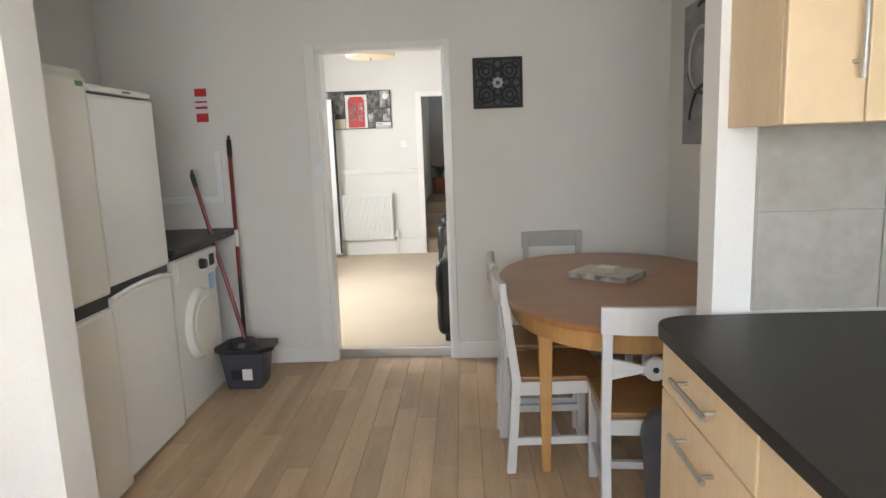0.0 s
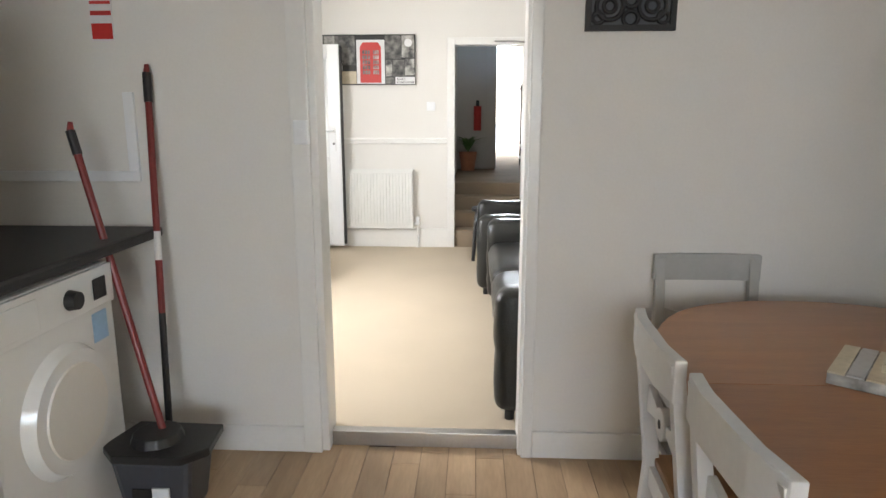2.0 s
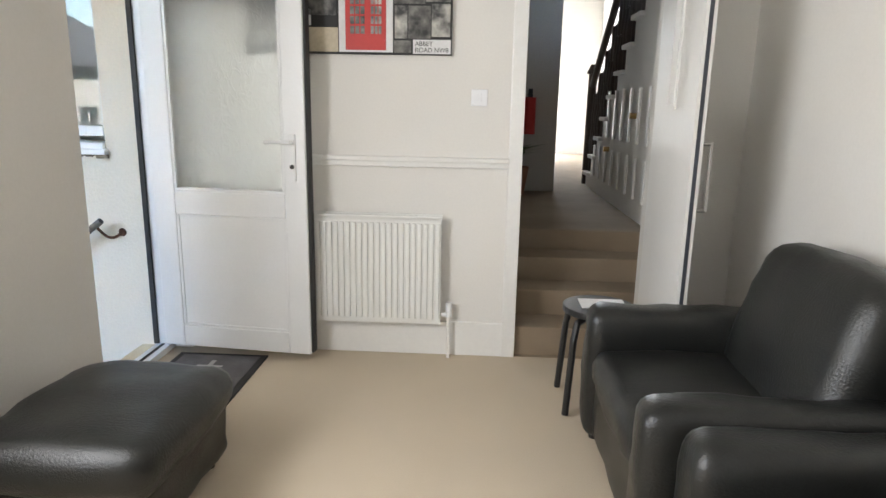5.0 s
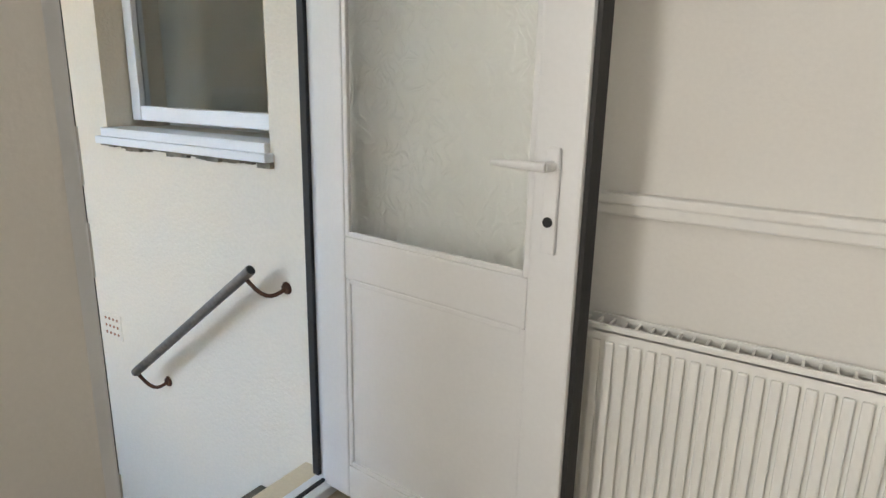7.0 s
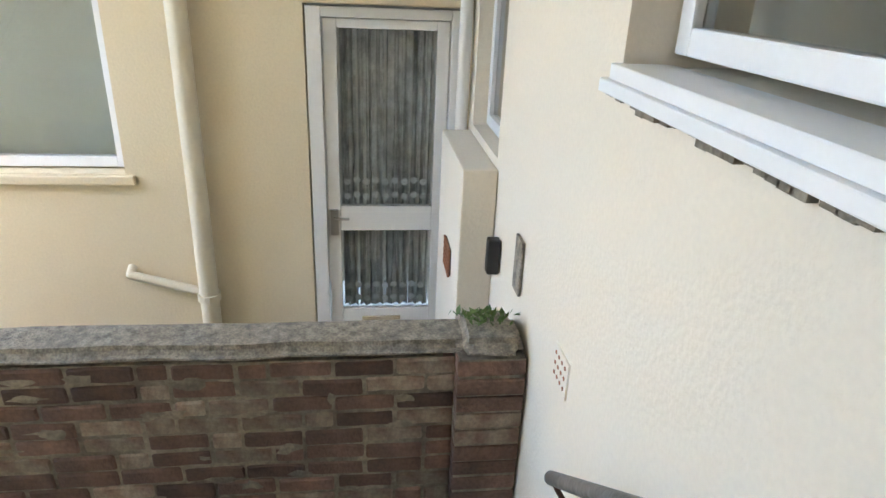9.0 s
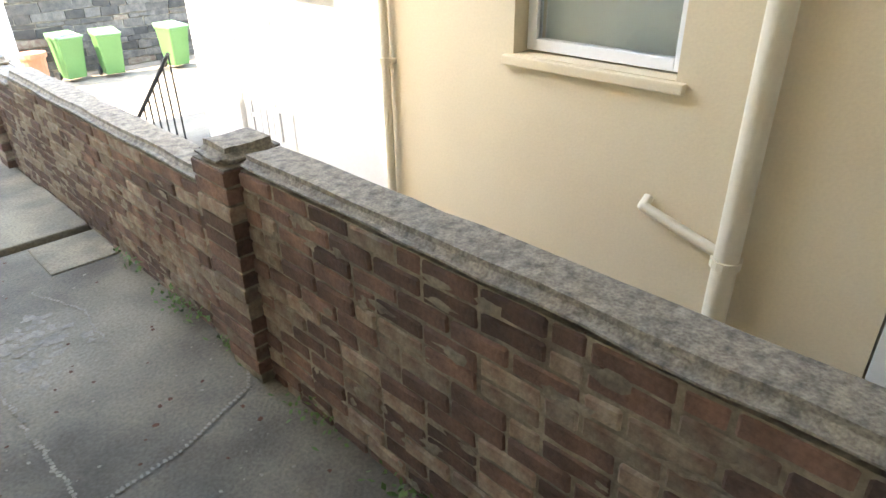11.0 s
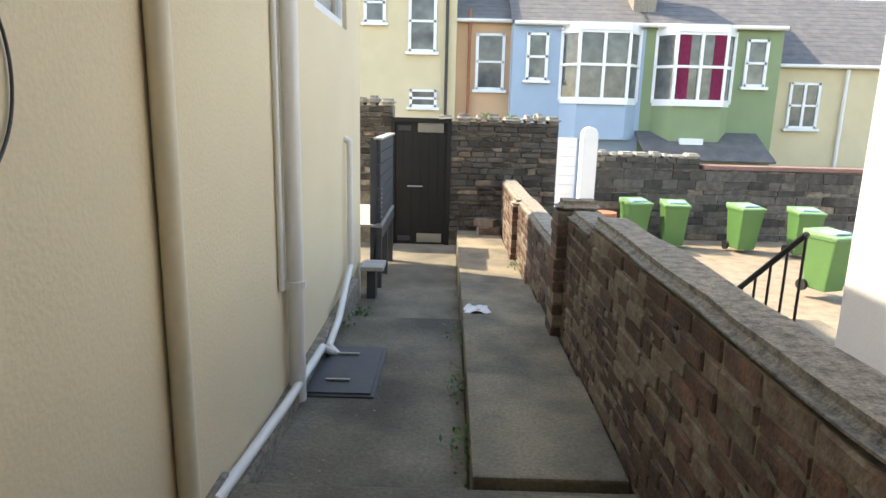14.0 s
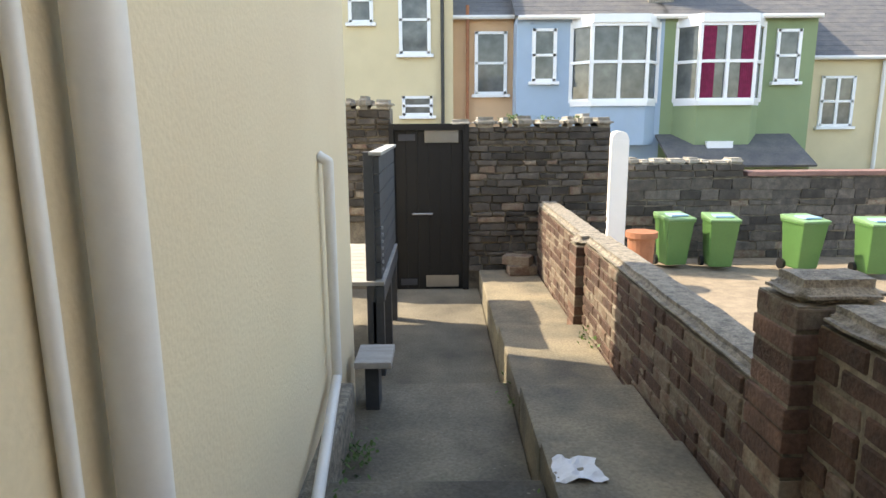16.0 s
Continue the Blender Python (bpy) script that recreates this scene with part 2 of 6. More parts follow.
M_CANVASPALE = material("pale_grey_canvas", (0.50, 0.49, 0.48), 0.6, var=0.15, scale=5)
M_INK = material("black_ink", (0.015, 0.015, 0.015), 0.6)
M_MAT = material("grey_woven_mat", (0.19, 0.18, 0.19), 0.95, var=0.3, scale=8, fine=200, bump=0.5)
M_DARKWOOD = material("dark_turned_wood", (0.045, 0.022, 0.014), 0.35, var=0.3, scale=5, fine=30)
M_SHADE = material("cream_fabric_shade", (0.72, 0.60, 0.42), 0.8, var=0.08)
M_MAGENTA = material("crimson_curtain", (0.28, 0.02, 0.08), 0.9, var=0.3, scale=8)
M_GLASS = glass_material("clear_glass")
M_FROST = glass_material("leaf_patterned_glass", 0.30, 0.26, 20.0)
M_PANEGLASS = material("reflective_window_glass", (0.10, 0.115, 0.12), 0.06, var=0.5, scale=1.2, fine=4, bump=0.0, tint=(0.2, 0.21, 0.2))


# ---- mesh helpers ----
def cube(bm, x0, x1, y0, y1, z0, z1, m=None):
    """An axis-aligned block, turned by m if given."""
    made = bmesh.ops.create_cube(bm, size=1.0)["verts"]
    t = Matrix.Translation(((x0 + x1) / 2, (y0 + y1) / 2, (z0 + z1) / 2)) @ Matrix.Diagonal((abs(x1 - x0), abs(y1 - y0), abs(z1 - z0), 1))
    bmesh.ops.transform(bm, matrix=(m @ t) if m else t, verts=made)
    return made


def tube(bm, a, b, r0, r1=None, seg=12):
    a, b = Vector(a), Vector(b)
    made = bmesh.ops.create_cone(bm, cap_ends=True, segments=seg, radius1=r0, radius2=r0 if r1 is None else r1, depth=(b - a).length)["verts"]
    bmesh.ops.transform(bm, matrix=Matrix.Translation((a + b) / 2) @ (b - a).to_track_quat("Z", "Y").to_matrix().to_4x4(), verts=made)
    return made


def run(bm, points, r, seg=10):
    """A bent pipe through points, with balls at its bends."""
    for a, b in zip(points, points[1:]):
        tube(bm, a, b, r, seg=seg)
    for p in points[1:-1]:
        made = bmesh.ops.create_uvsphere(bm, u_segments=seg, v_segments=6, radius=r)["verts"]
        bmesh.ops.translate(bm, vec=p, verts=made)


def prism(bm, outline, z0, z1, m=None):
    """An outline in x, y raised from z0 to z1."""
    lo = [bm.verts.new((x, y, z0)) for x, y in outline]
    hi = [bm.verts.new((x, y, z1)) for x, y in outline]
    n = len(outline)
    bm.faces.new(lo[::-1]), bm.faces.new(hi)
    for i in range(n):
        bm.faces.new((lo[i], lo[(i + 1) % n], hi[(i + 1) % n], hi[i]))
    if m:
        bmesh.ops.transform(bm, matrix=m, verts=lo + hi)
    return lo + hi


def part(name, bm, mat, parent=None, label="", bevel=0.0, smooth=False):
    if bevel:
        bmesh.ops.bevel(bm, geom=bm.edges[:], offset=bevel, segments=2, profile=0.6, affect="EDGES", clamp_overlap=True)
    bmesh.ops.recalc_face_normals(bm, faces=bm.faces[:])
    me = bpy.data.meshes.new(name)
    bm.to_mesh(me)
    bm.free()
    me.materials.append(mat)
    if smooth:
        me.shade_smooth()
        me.set_sharp_from_angle(angle=radians(40))
    ob = new(name, me)
    ob.parent = parent
    return tagged(ob, label)


def block(name, mat, box, parent=None, label="", bevel=0.0, m=None):
    bm = bmesh.new()
    cube(bm, *box, m)
    return part(name, bm, mat, parent, label, bevel)


def thing(name, label, category, at=None, group="", kind=""):
    ob = tagged(new(name), label, category, group, kind)
    if at is not None:
        ob.matrix_world = at
    return ob


def structure(name, bm, mat, label, bevel=0.0):
    return tagged(part(name, bm, mat, None, "", bevel), label, name.rstrip("_0123456789").replace("_", " "), kind="structure")


def wall_x(name, mat, label, x0, x1, y0, y1, z0, z1, holes=()):
    """A wall along y, x0..x1 thick, with openings (y0, y1, z0, z1)."""
    bm = bmesh.new()
    cuts = sorted({y0, y1, *(h[0] for h in holes), *(h[1] for h in holes)})
    for a, b in zip(cuts, cuts[1:]):
        open_here = sorted((h[2], h[3]) for h in holes if h[0] <= a and h[1] >= b)
        z = z0
        for lo, hi in open_here:
            if lo > z:
                cube(bm, x0, x1, a, b, z, lo)
            z = hi
        if z < z1:
            cube(bm, x0, x1, a, b, z, z1)
    bmesh.ops.remove_doubles(bm, verts=bm.verts[:], dist=0.0005)
    return structure(name, bm, mat, label)


def wall_y(name, mat, label, y0, y1, x0, x1, z0, z1, holes=()):
    ob = wall_x(name, mat, label, y0, y1, x0, x1, z0, z1, holes)
    for v in ob.data.vertices:
        v.co.x, v.co.y = v.co.y, v.co.x
    ob.data.flip_normals()
    return ob


# ---- structure ----
H = 2.62
KF = -0.06
wall_x("wall_west_lower", M_RENDER, "cream painted rendered outside wall of the rear extension", -2.26, -2.13, -1.13, 7.76, -1.6, 2.9, [(6.93, 7.76, 0.0, 2.05), (4.4, 5.8, 1.0, 2.15), (-0.40, 0.80, 1.07, 1.9)])
wall_x("wall_west_inner", M_WALL, "white painted plaster wall", -2.13, -1.95, -1.55, 7.79, -0.2, H, [(6.88, 7.74, -0.01, 2.07), (4.4, 5.8, 1.0, 2.15)])
wall_x("wall_west_upper", M_RENDER, "cream painted rendered upper storey", -2.26, -2.0, 2.7, 7.76, 2.9, 4.9)
# Unseen house end, placed so that its corner shades the side path.
wall_y("wall_recess", M_RENDER, "unseen cream rendered return wall behind the house corner, placed to shade the path", -1.7, -1.56, -2.1, 2.2, -1.6, 2.9, [(-0.5, 1.1, 0.95, 2.05)])
wall_x("wall_recess_side", M_RENDER, "unseen cream rendered side wall, placed to shade the path", -2.13, -1.96, -1.56, -0.45, -1.6, 2.9)
wall_y("wall_kitchen_north", M_WALL, "white wall with a doorway to the lounge", 3.70, 3.84, -1.95, 1.77, -0.2, H, [(-0.52, 0.335, -0.2, 2.06)])
wall_x("wall_kitchen_east", M_WALL, "white painted dining end wall", 1.77, 2.0, 1.40, 3.84, -0.2, H)
wall_y("wall_partition", M_WALL, "short white partition at the worktop end", 1.28, 1.40, 1.14, 2.0, -0.2, H)
wall_x("wall_kitchen_side", M_WALL, "white painted kitchen wall", 1.75, 2.0, -1.56, 1.28, -0.2, H)
wall_y("wall_pillar", M_WALL, "white wall stub beside the fridges", 1.28, 1.44, -1.95, -0.865, -0.2, H)
wall_x("wall_lounge_east", M_WALL, "white painted lounge wall", 1.06, 1.25, 3.84, 7.79, 0, H)
wall_y("wall_lounge_north", M_WALL, "white wall with dado rail and a doorway to the hall", 7.79, 7.93, -2.13, 1.25, 0, H, [(-0.09, 0.60, 0.0, 2.03)])
wall_y("wall_rear_main", M_RENDER_WALL, "pale peach rendered rear wall of the main house", 7.76, 8.05, -6.0, -2.13, -1.6, 3.9, [(-3.33, -2.37, 1.16, 2.5), (-5.3, -4.6, 0.6, 2.4)])
box_ceiling = bmesh.new()
cube(box_ceiling, -1.96, 2.0, -1.56, 7.9, H, H + 0.12)
structure("ceiling", box_ceiling, M_CEIL, "plain white painted ceiling")
roof = bmesh.new()
cube(roof, -2.42, 2.3, -1.75, 2.7, 2.9, 3.0)
cube(roof, -2.32, 2.3, 2.7, 8.0, 4.9, 5.0)
cube(roof, 2.0, 2.2, -1.7, 8.0, -1.6, 4.9)
structure("roof", roof, M_SLATE, "dark roof over the rear extension")
fl = bmesh.new()
cube(fl, -2.13, 2.0, 3.766, 7.79, -0.2, 0.0)
structure("floor_lounge", fl, M_CARPET, "cream beige fitted carpet")
fk = bmesh.new()
cube(fk, -2.13, 2.0, -1.56, 3.765, -0.2, KF - 0.006)
FLOOR_KITCHEN = structure("floor", fk, M_OAKJOINT, "wood effect vinyl plank floor")
# hall
stairs = thing("stairs", "four carpeted steps up to the hallway", "stairs", kind="structure")
for y0, y1, z in ((7.815, 8.07, 0.17), (8.07, 8.32, 0.32), (8.32, 8.57, 0.465), (8.57, 16.3, 0.60)):
    block("step", M_STAIRCARPET, (-0.14, 1.75, y0, y1, -0.2, z), stairs, bevel=0.012)
block("threshold", M_STAIRCARPET, (-0.14, 1.75, 7.785, 7.82, -0.2, 0.002), stairs)
wall_x("wall_hall_west", M_WALL, "dim hallway wall", -0.28, -0.14, 7.93, 16.0, 0, 3.2)
wall_x("wall_hall_east", M_WALL, "dim hallway wall", 1.75, 1.85, 7.93, 16.0, 0, 3.2)
wall_y("wall_hall_end", M_WALL, "far hallway wall with the open front door", 16.0, 16.15, -0.28, 1.85, 0, 3.2, [(0.45, 0.9, 0.55, 2.95)])
hc = bmesh.new()
cube(hc, -0.28, 1.85, 7.93, 16.15, 3.2, 3.3)
structure("ceiling_hall", hc, M_CEIL, "hallway ceiling")

# ---- ground outside ----
g = bmesh.new()
cube(g, -400, 400, -400, 400, -2.9, -2.62)
structure("ground", g, M_EARTH, "grey ground reaching to the distance")
path = bmesh.new()
cube(path, -3.9, -2.3, 2.66, 7.77, -2.7, -0.95)
cube(path, -3.22, -2.3, 0.2, 2.66, -2.7, -1.09)
cube(path, -3.22, -2.3, -1.2, 0.2, -2.7, -1.26)
cube(path, -3.22, -1.5, -4.6, -1.2, -2.7, -1.45)
structure("pavement", path, M_CONCRETE, "stained cracked concrete side path", 0.012)
st = bmesh.new()
for i in range(4):
    cube(st, -2.26 - 0.25 * (i + 1), -2.26, 6.72, 7.755, -0.95, -0.19 - 0.186 * i)
structure("steps", st, M_CONCRETE, "concrete steps down from the back door", 0.01)
slabs = thing("slab_walk", "row of raised old paving slabs beside the brick wall", "paving", kind="structure")
for y0, y1, z in ((1.62, 2.64, -0.915), (0.72, 1.61, -0.945), (0.08, 0.71, -0.975), (-0.62, 0.07, -1.02), (-1.9, -0.63, -1.10), (-2.9, -1.91, -1.19), (-4.2, -2.91, -1.22)):
    block("slab", M_SLAB, (-3.84, -3.225, y0 + 0.008, y1 - 0.008, -1.6, z), slabs, bevel=0.014)
ny = bmesh.new()
cube(ny, -6.2, -4.08, -0.2, 7.77, -2.7, -1.15)
structure("yard", ny, M_CONCRETE, "neighbouring concrete yard")
# ---- neighbour ----
wall_x("wall_neighbour", M_RENDER, "cream rendered wall of the neighbouring house", -5.75, -5.47, 3.9, 7.77, -1.6, 3.6, [(4.95, 5.86, 0.26, 1.3), (6.86, 7.73, -0.86, 1.18)])
wall_x("wall_neighbour_white", M_RENDER_WHITE, "white painted wall of the neighbouring outhouse", -5.72, -5.46, 1.2, 3.9, -2.7, 1.75, [(1.85, 2.72, -1.15, 0.62), (2.98, 3.36, 0.5, 1.3)])
nb = bmesh.new()
cube(nb, -9.0, -5.72, 1.2, 1.45, -2.7, 1.75)
prism(nb, [(-9.0, 1.75), (-5.40, 1.75), (-7.2, 2.9)], -1.45, -1.15, Matrix.Rotation(radians(90), 4, "X"))
structure("wall_neighbour_end", nb, M_RENDER_WHITE, "white painted gable end of the outhouse")
nr = bmesh.new()
cube(nr, -2.0, 0, 1.1, 3.95, -0.02, 0.05, Matrix.Translation((-5.36, 0, 1.76)) @ Matrix.Rotation(radians(30), 4, "Y"))
structure("roof_outhouse", nr, M_SLATE, "dark slate roof of the outhouse")
rooms = bmesh.new()
cube(rooms, -8.0, -7.9, 4.0, 7.9, -1.6, 3)
cube(rooms, -5.9, -2.2, 9.2, 9.3, -1.6, 3)
cube(rooms, -6.0, -5.9, 8.06, 10.1, -1.6, 3)
cube(rooms, -7.9, -5.76, 7.78, 7.9, -1.6, 3)
cube(rooms, -7.9, -5.76, 4.0, 4.1, -1.6, 3)
cube(rooms, -2.3, -2.2, 8.06, 10, -1.6, 3)
cube(rooms, -8.0, -2.2, 3.96, 10.1, 2.9, 3.0)
structure("wall_rooms", rooms, M_WALL, "pale walls of the rooms behind the windows")


def window_unit(name, label, w, h, at, splits=(), rails=(), mat=M_UPVC, glass=M_GLASS, f=0.06, open_mat=None):
    """A framed window, w wide along its x, h high, facing its -y."""
    ob = thing(name, label, "window", at, kind="structure")
    for nm, b in (("frame", (0, f, -0.03, 0.03, 0, h)), ("frame", (w - f, w, -0.03, 0.03, 0, h)), ("frame", (f, w - f, -0.03, 0.03, h - f, h)), ("frame", (f, w - f, -0.03, 0.03, 0, f))):
        block(nm, mat, b, ob, bevel=0.006)
    for s in splits:
        block("mullion", mat, (s - f / 2, s + f / 2, -0.028, 0.028, f, h - f), ob, bevel=0.005)
    for r in rails:
        block("transom", mat, (f, w - f, -0.032, 0.026, r - f / 2, r + f / 2), ob, bevel=0.005)
    pane = block("pane", glass, (f, w - f, -0.006, 0.006, f, h - f), ob)
    pane.visible_shadow = False
    return ob


FACE_E, FACE_S, FACE_N, FACE_W = 90, 0, 180, -90
window_unit("window_1", "white plastic framed window in the pale rear wall", 0.94, 1.28, pose(-3.32, 7.90, 1.19), mat=M_UPVC)
window_unit("window_2", "tall white plastic window beyond the rear wall edge", 0.68, 1.78, pose(-5.29, 7.86, 0.61), rails=(1.05,))
window_unit("window_3", "white plastic framed window in the cream wall", 0.89, 1.02, pose(-5.60, 4.96, 0.27, 0, 0, 90))
window_unit("window_4", "small outhouse window", 0.36, 0.78, pose(-5.58, 2.99, 0.51, 0, 0, 90))
window_unit("window_5", "small window in the cream extension wall", 1.18, 0.81, pose(-2.2, 0.79, 1.08, 0, 0, -90))
# Unseen lounge window, added to go with the lounge fill lamp.
window_unit("window_6", "white framed lounge window, unseen, added to let in fill light", 1.38, 1.13, pose(-2.2, 5.79, 1.01, 0, 0, -90), splits=(0.7,))
# Unseen kitchen window; its place in the south wall is assumed.
window_unit("window_7", "white framed kitchen window, unseen, assumed as the source of daylight", 1.58, 1.08, pose(-0.49, -1.62, 0.96), splits=(0.8,))
sill = bmesh.new()
cube(sill, -3.36, -2.355, 7.72, 7.88, 1.10, 1.13)
cube(sill, -3.34, -2.37, 7.735, 7.88, 1.13, 1.165)
structure("window_sill_1", sill, M_UPVC, "white layered window sill over chipped render", 0.004)
sill = bmesh.new()
cube(sill, -5.52, -5.43, 4.9, 5.91, 0.205, 0.255)
structure("window_sill_3", sill, M_RENDER, "cream painted masonry sill", 0.008)
sill = bmesh.new()
cube(sill, -5.5, -5.40, 2.92, 3.42, 0.43, 0.49)
structure("window_sill_4", sill, M_UPVC, "white outhouse sill", 0.006)
# Pale panel added because the room behind this window renders too dark.
tagged(block('window_backing', M_WINDOWBACK, (-5.70, -5.69, 5.0, 5.82, 0.3, 1.28)), 'pale grey-green panel added behind the window to lighten it', 'blind')
bay = bmesh.new()
cube(bay, -5.36, -4.55, 7.60, 7.758, -1.15, 0.56)
structure("wall_bay_plinth", bay, M_RENDER_WALL, "pale rendered plinth under the tall window", 0.01)
chip = bmesh.new()
rc = random.Random(4)
for i in range(34):
    x = -3.36 + 1.0 * i / 34
    made = cube(chip, x, x + 0.035, 7.742, 7.765, 1.099 - rc.uniform(0.004, 0.022), 1.10)
structure("render_edge", chip, M_MORTAR, "chipped render edge below the sill")

# neighbour back door
door = thing("door_neighbour", "white half-glazed back door with lace curtains", "door", pose(-5.52, 6.87, -0.86, 0, 0, 90), kind="structure")
for b in ((0, 0.08, -0.05, 0.03, 0, 2.03), (0.775, 0.855, -0.05, 0.03, 0, 2.03), (0.08, 0.775, -0.05, 0.03, 1.975, 2.03), (0.08, 0.775, -0.06, 0.03, 0, 0.02)):
    block("door_frame", M_GLOSS, b, door, bevel=0.006)
for b in ((0.085, 0.16, -0.02, 0.02, 0.025, 1.97), (0.70, 0.77, -0.02, 0.02, 0.025, 1.97), (0.16, 0.70, -0.02, 0.02, 0.025, 0.235), (0.16, 0.70, -0.02, 0.02, 0.765, 0.92), (0.16, 0.70, -0.02, 0.02, 1.92, 1.97)):
    block("door_rail", M_GLOSS, b, door, bevel=0.006)
for z0, z1 in ((0.235, 0.765), (0.92, 1.92)):
    p = block("pane", M_GLASS, (0.16, 0.70, -0.004, 0.004, z0, z1), door)
    p.visible_shadow = False
    bm = bmesh.new()
    n = 70
    top, low = [], []
    for i in range(n + 1):
        x = 0.17 + 0.52 * i / n
        y = 0.05 + 0.018 * math.sin(i * 0.9) + 0.008 * math.sin(i * 2.3)
        top.append(bm.verts.new((x, y, z1))), low.append(bm.verts.new((x + 0.006 * math.sin(i), y + 0.01, z0 - 0.01)))
    for i in range(n):
        if i % 7 != 5 or i % 3:
            bm.faces.new((top[i], top[i + 1], low[i + 1], low[i]))
    lace = part("lace_curtain", bm, M_LACE, door, "white lace curtain with floral motifs")
    bm = bmesh.new()
    for i in range(9):
        for k in range(2):
            made = bmesh.ops.create_circle(bm, cap_ends=True, segments=9, radius=0.022)["verts"]
            bmesh.ops.transform(bm, matrix=Matrix.Translation((0.2 + 0.056 * i, 0.022, z0 + 0.05 + 0.09 * k + 0.01 * (i % 2))) @ Matrix.Rotation(radians(90), 4, "X"), verts=made)
    part("lace_motif", bm, M_PAPER, door)
bm = bmesh.new()
cube(bm, 0.10, 0.145, -0.032, -0.02, 0.74, 0.90)
tube(bm, (0.12, -0.05, 0.85), (0.21, -0.05, 0.85), 0.008)
tube(bm, (0.12, -0.05, 0.85), (0.12, -0.02, 0.85), 0.01)
part("door_handle", bm, M_STEEL, door, "steel lever handle")
bm = bmesh.new()
cube(bm, 0.28, 0.52, -0.035, -0.02, 0.09, 0.18)
for i in range(6):
    cube(bm, 0.285, 0.515, -0.042, -0.03, 0.095 + 0.014 * i, 0.101 + 0.014 * i)
part("letter_vent", bm, M_SEPIA, door, "pale yellow slatted vent")

bm = bmesh.new()
cube(bm, -5.50, -5.15, 6.80, 7.75, -1.15, -0.87)
structure("step_neighbour", bm, M_CONCRETE, "worn concrete doorstep below the back door", 0.012)
bm = bmesh.new()
cube(bm, -5.53, -5.41, 6.84, 7.75, 1.185, 1.225)
structure("trim_door_drip", bm, M_RENDER, "cream painted drip moulding over the back door", 0.008)

# outhouse door
od = thing("door_outhouse", "peeling white boarded outhouse door", "door", pose(-5.50, 1.86, -1.15, 0, 0, 90), kind="structure")
rd = random.Random(2)
for i in range(8):
    block("board", M_RENDER_WHITE, (0.06 + 0.093 * i, 0.144 + 0.093 * i, rd.uniform(-0.012, -0.004), 0.03, 0.0, 1.66), od, bevel=0.004)
for b in ((-0.05, 0.055, -0.05, 0.03, 0, 1.75), (0.805, 0.9, -0.05, 0.03, 0, 1.75), (0.055, 0.805, -0.05, 0.03, 1.67, 1.76)):
    block("door_frame", M_RENDER_WHITE, b, od, bevel=0.008)
block("backing", M_DARK, (0.055, 0.805, 0.005, 0.028, 0.0, 1.66), od)
for i in range(26):
    x, z = 0.065 + 0.093 * rd.randrange(8) + rd.uniform(0, 0.055), rd.uniform(0.1, 1.4)
    block("peeled_patch", M_DECK, (x, x + rd.uniform(0.006, 0.02), -0.0155, -0.008, z, z + rd.uniform(0.06, 0.26)), od)
block("bare_head", M_DECK, (-0.03, 0.88, -0.058, -0.051, 1.72, 1.755), od, "bare weathered timber head")

# ---- pipes ----
def pipe(name, label, points, r, mat, clips=()):
    ob = thing(name, label, "pipe")
    bm = bmesh.new()
    run(bm, points, r, 14)
    part("pipe_run", bm, mat, ob, smooth=True)
    for (x, y, z), dx in clips:
        bm = bmesh.new()
        tube(bm, (x, y, z - 0.02), (x, y, z + 0.02), r + 0.012, seg=14)
        cube(bm, min(x, x + dx), max(x, x + dx), y - 0.05, y + 0.05, z - 0.012, z + 0.012)
        part("bracket", bm, mat, ob)
    if points[0][0] > -3:
        ob.location.x = 0.04
    return ob


M_PIPE = material("cream_painted_pipe", (0.76, 0.68, 0.52), 0.5, var=0.08, scale=5, fine=40, bump=0.1)
M_PIPEWHITE = material("white_painted_pipe", (0.80, 0.78, 0.74), 0.42, var=0.06, scale=5, fine=40, bump=0.08)
pipe("drain_pipe", "slim cream painted pipe on the house wall", [(-2.335, 3.04, 2.9), (-2.335, 3.04, -0.85), (-2.335, 2.94, -0.93)], 0.035, M_PIPE, [((-2.335, 3.04, 0.9), 0.04)])
pipe("drain_pipe", "cream painted soil pipe on the house wall", [(-2.355, 1.67, 2.88), (-2.355, 1.67, -1.08)], 0.044, M_PIPEWHITE, [((-2.355, 1.67, -0.43), 0.06), ((-2.355, 1.67, 1.1), 0.06)])
pipe("drain_pipe", "thin white pipe beside the soil pipe", [(-2.318, 1.80, 2.88), (-2.318, 1.80, -0.43)], 0.014, M_PIPEWHITE)
pipe("waste_pipe", "white waste pipe running along the wall base", [(-2.33, 2.82, -0.93), (-2.36, 1.9, -0.98), (-2.385, 1.15, -0.98), (-2.42, 1.05, -1.05)], 0.024, M_PIPEWHITE)
pipe("waste_pipe", "white waste pipe down the house corner", [(-2.30, -0.22, 0.24), (-2.345, -0.22, 0.21), (-2.345, -0.22, -0.80), (-2.39, 0.6, -0.98), (-2.40, 1.02, -1.02), (-2.46, 1.03, -1.08)], 0.024, M_PIPEWHITE)
pipe("drain_pipe", "cream soil pipe on the neighbouring wall", [(-5.40, 6.25, 3.6), (-5.40, 6.25, -1.12)], 0.055, M_PIPE, [((-5.40, 6.25, -0.47), -0.07), ((-5.40, 6.25, 1.6), -0.07)])
pipe("waste_pipe", "cream waste branch joining the soil pipe", [(-5.46, 5.82, -0.30), (-5.41, 5.82, -0.33), (-5.41, 6.2, -0.44)], 0.026, M_PIPE)
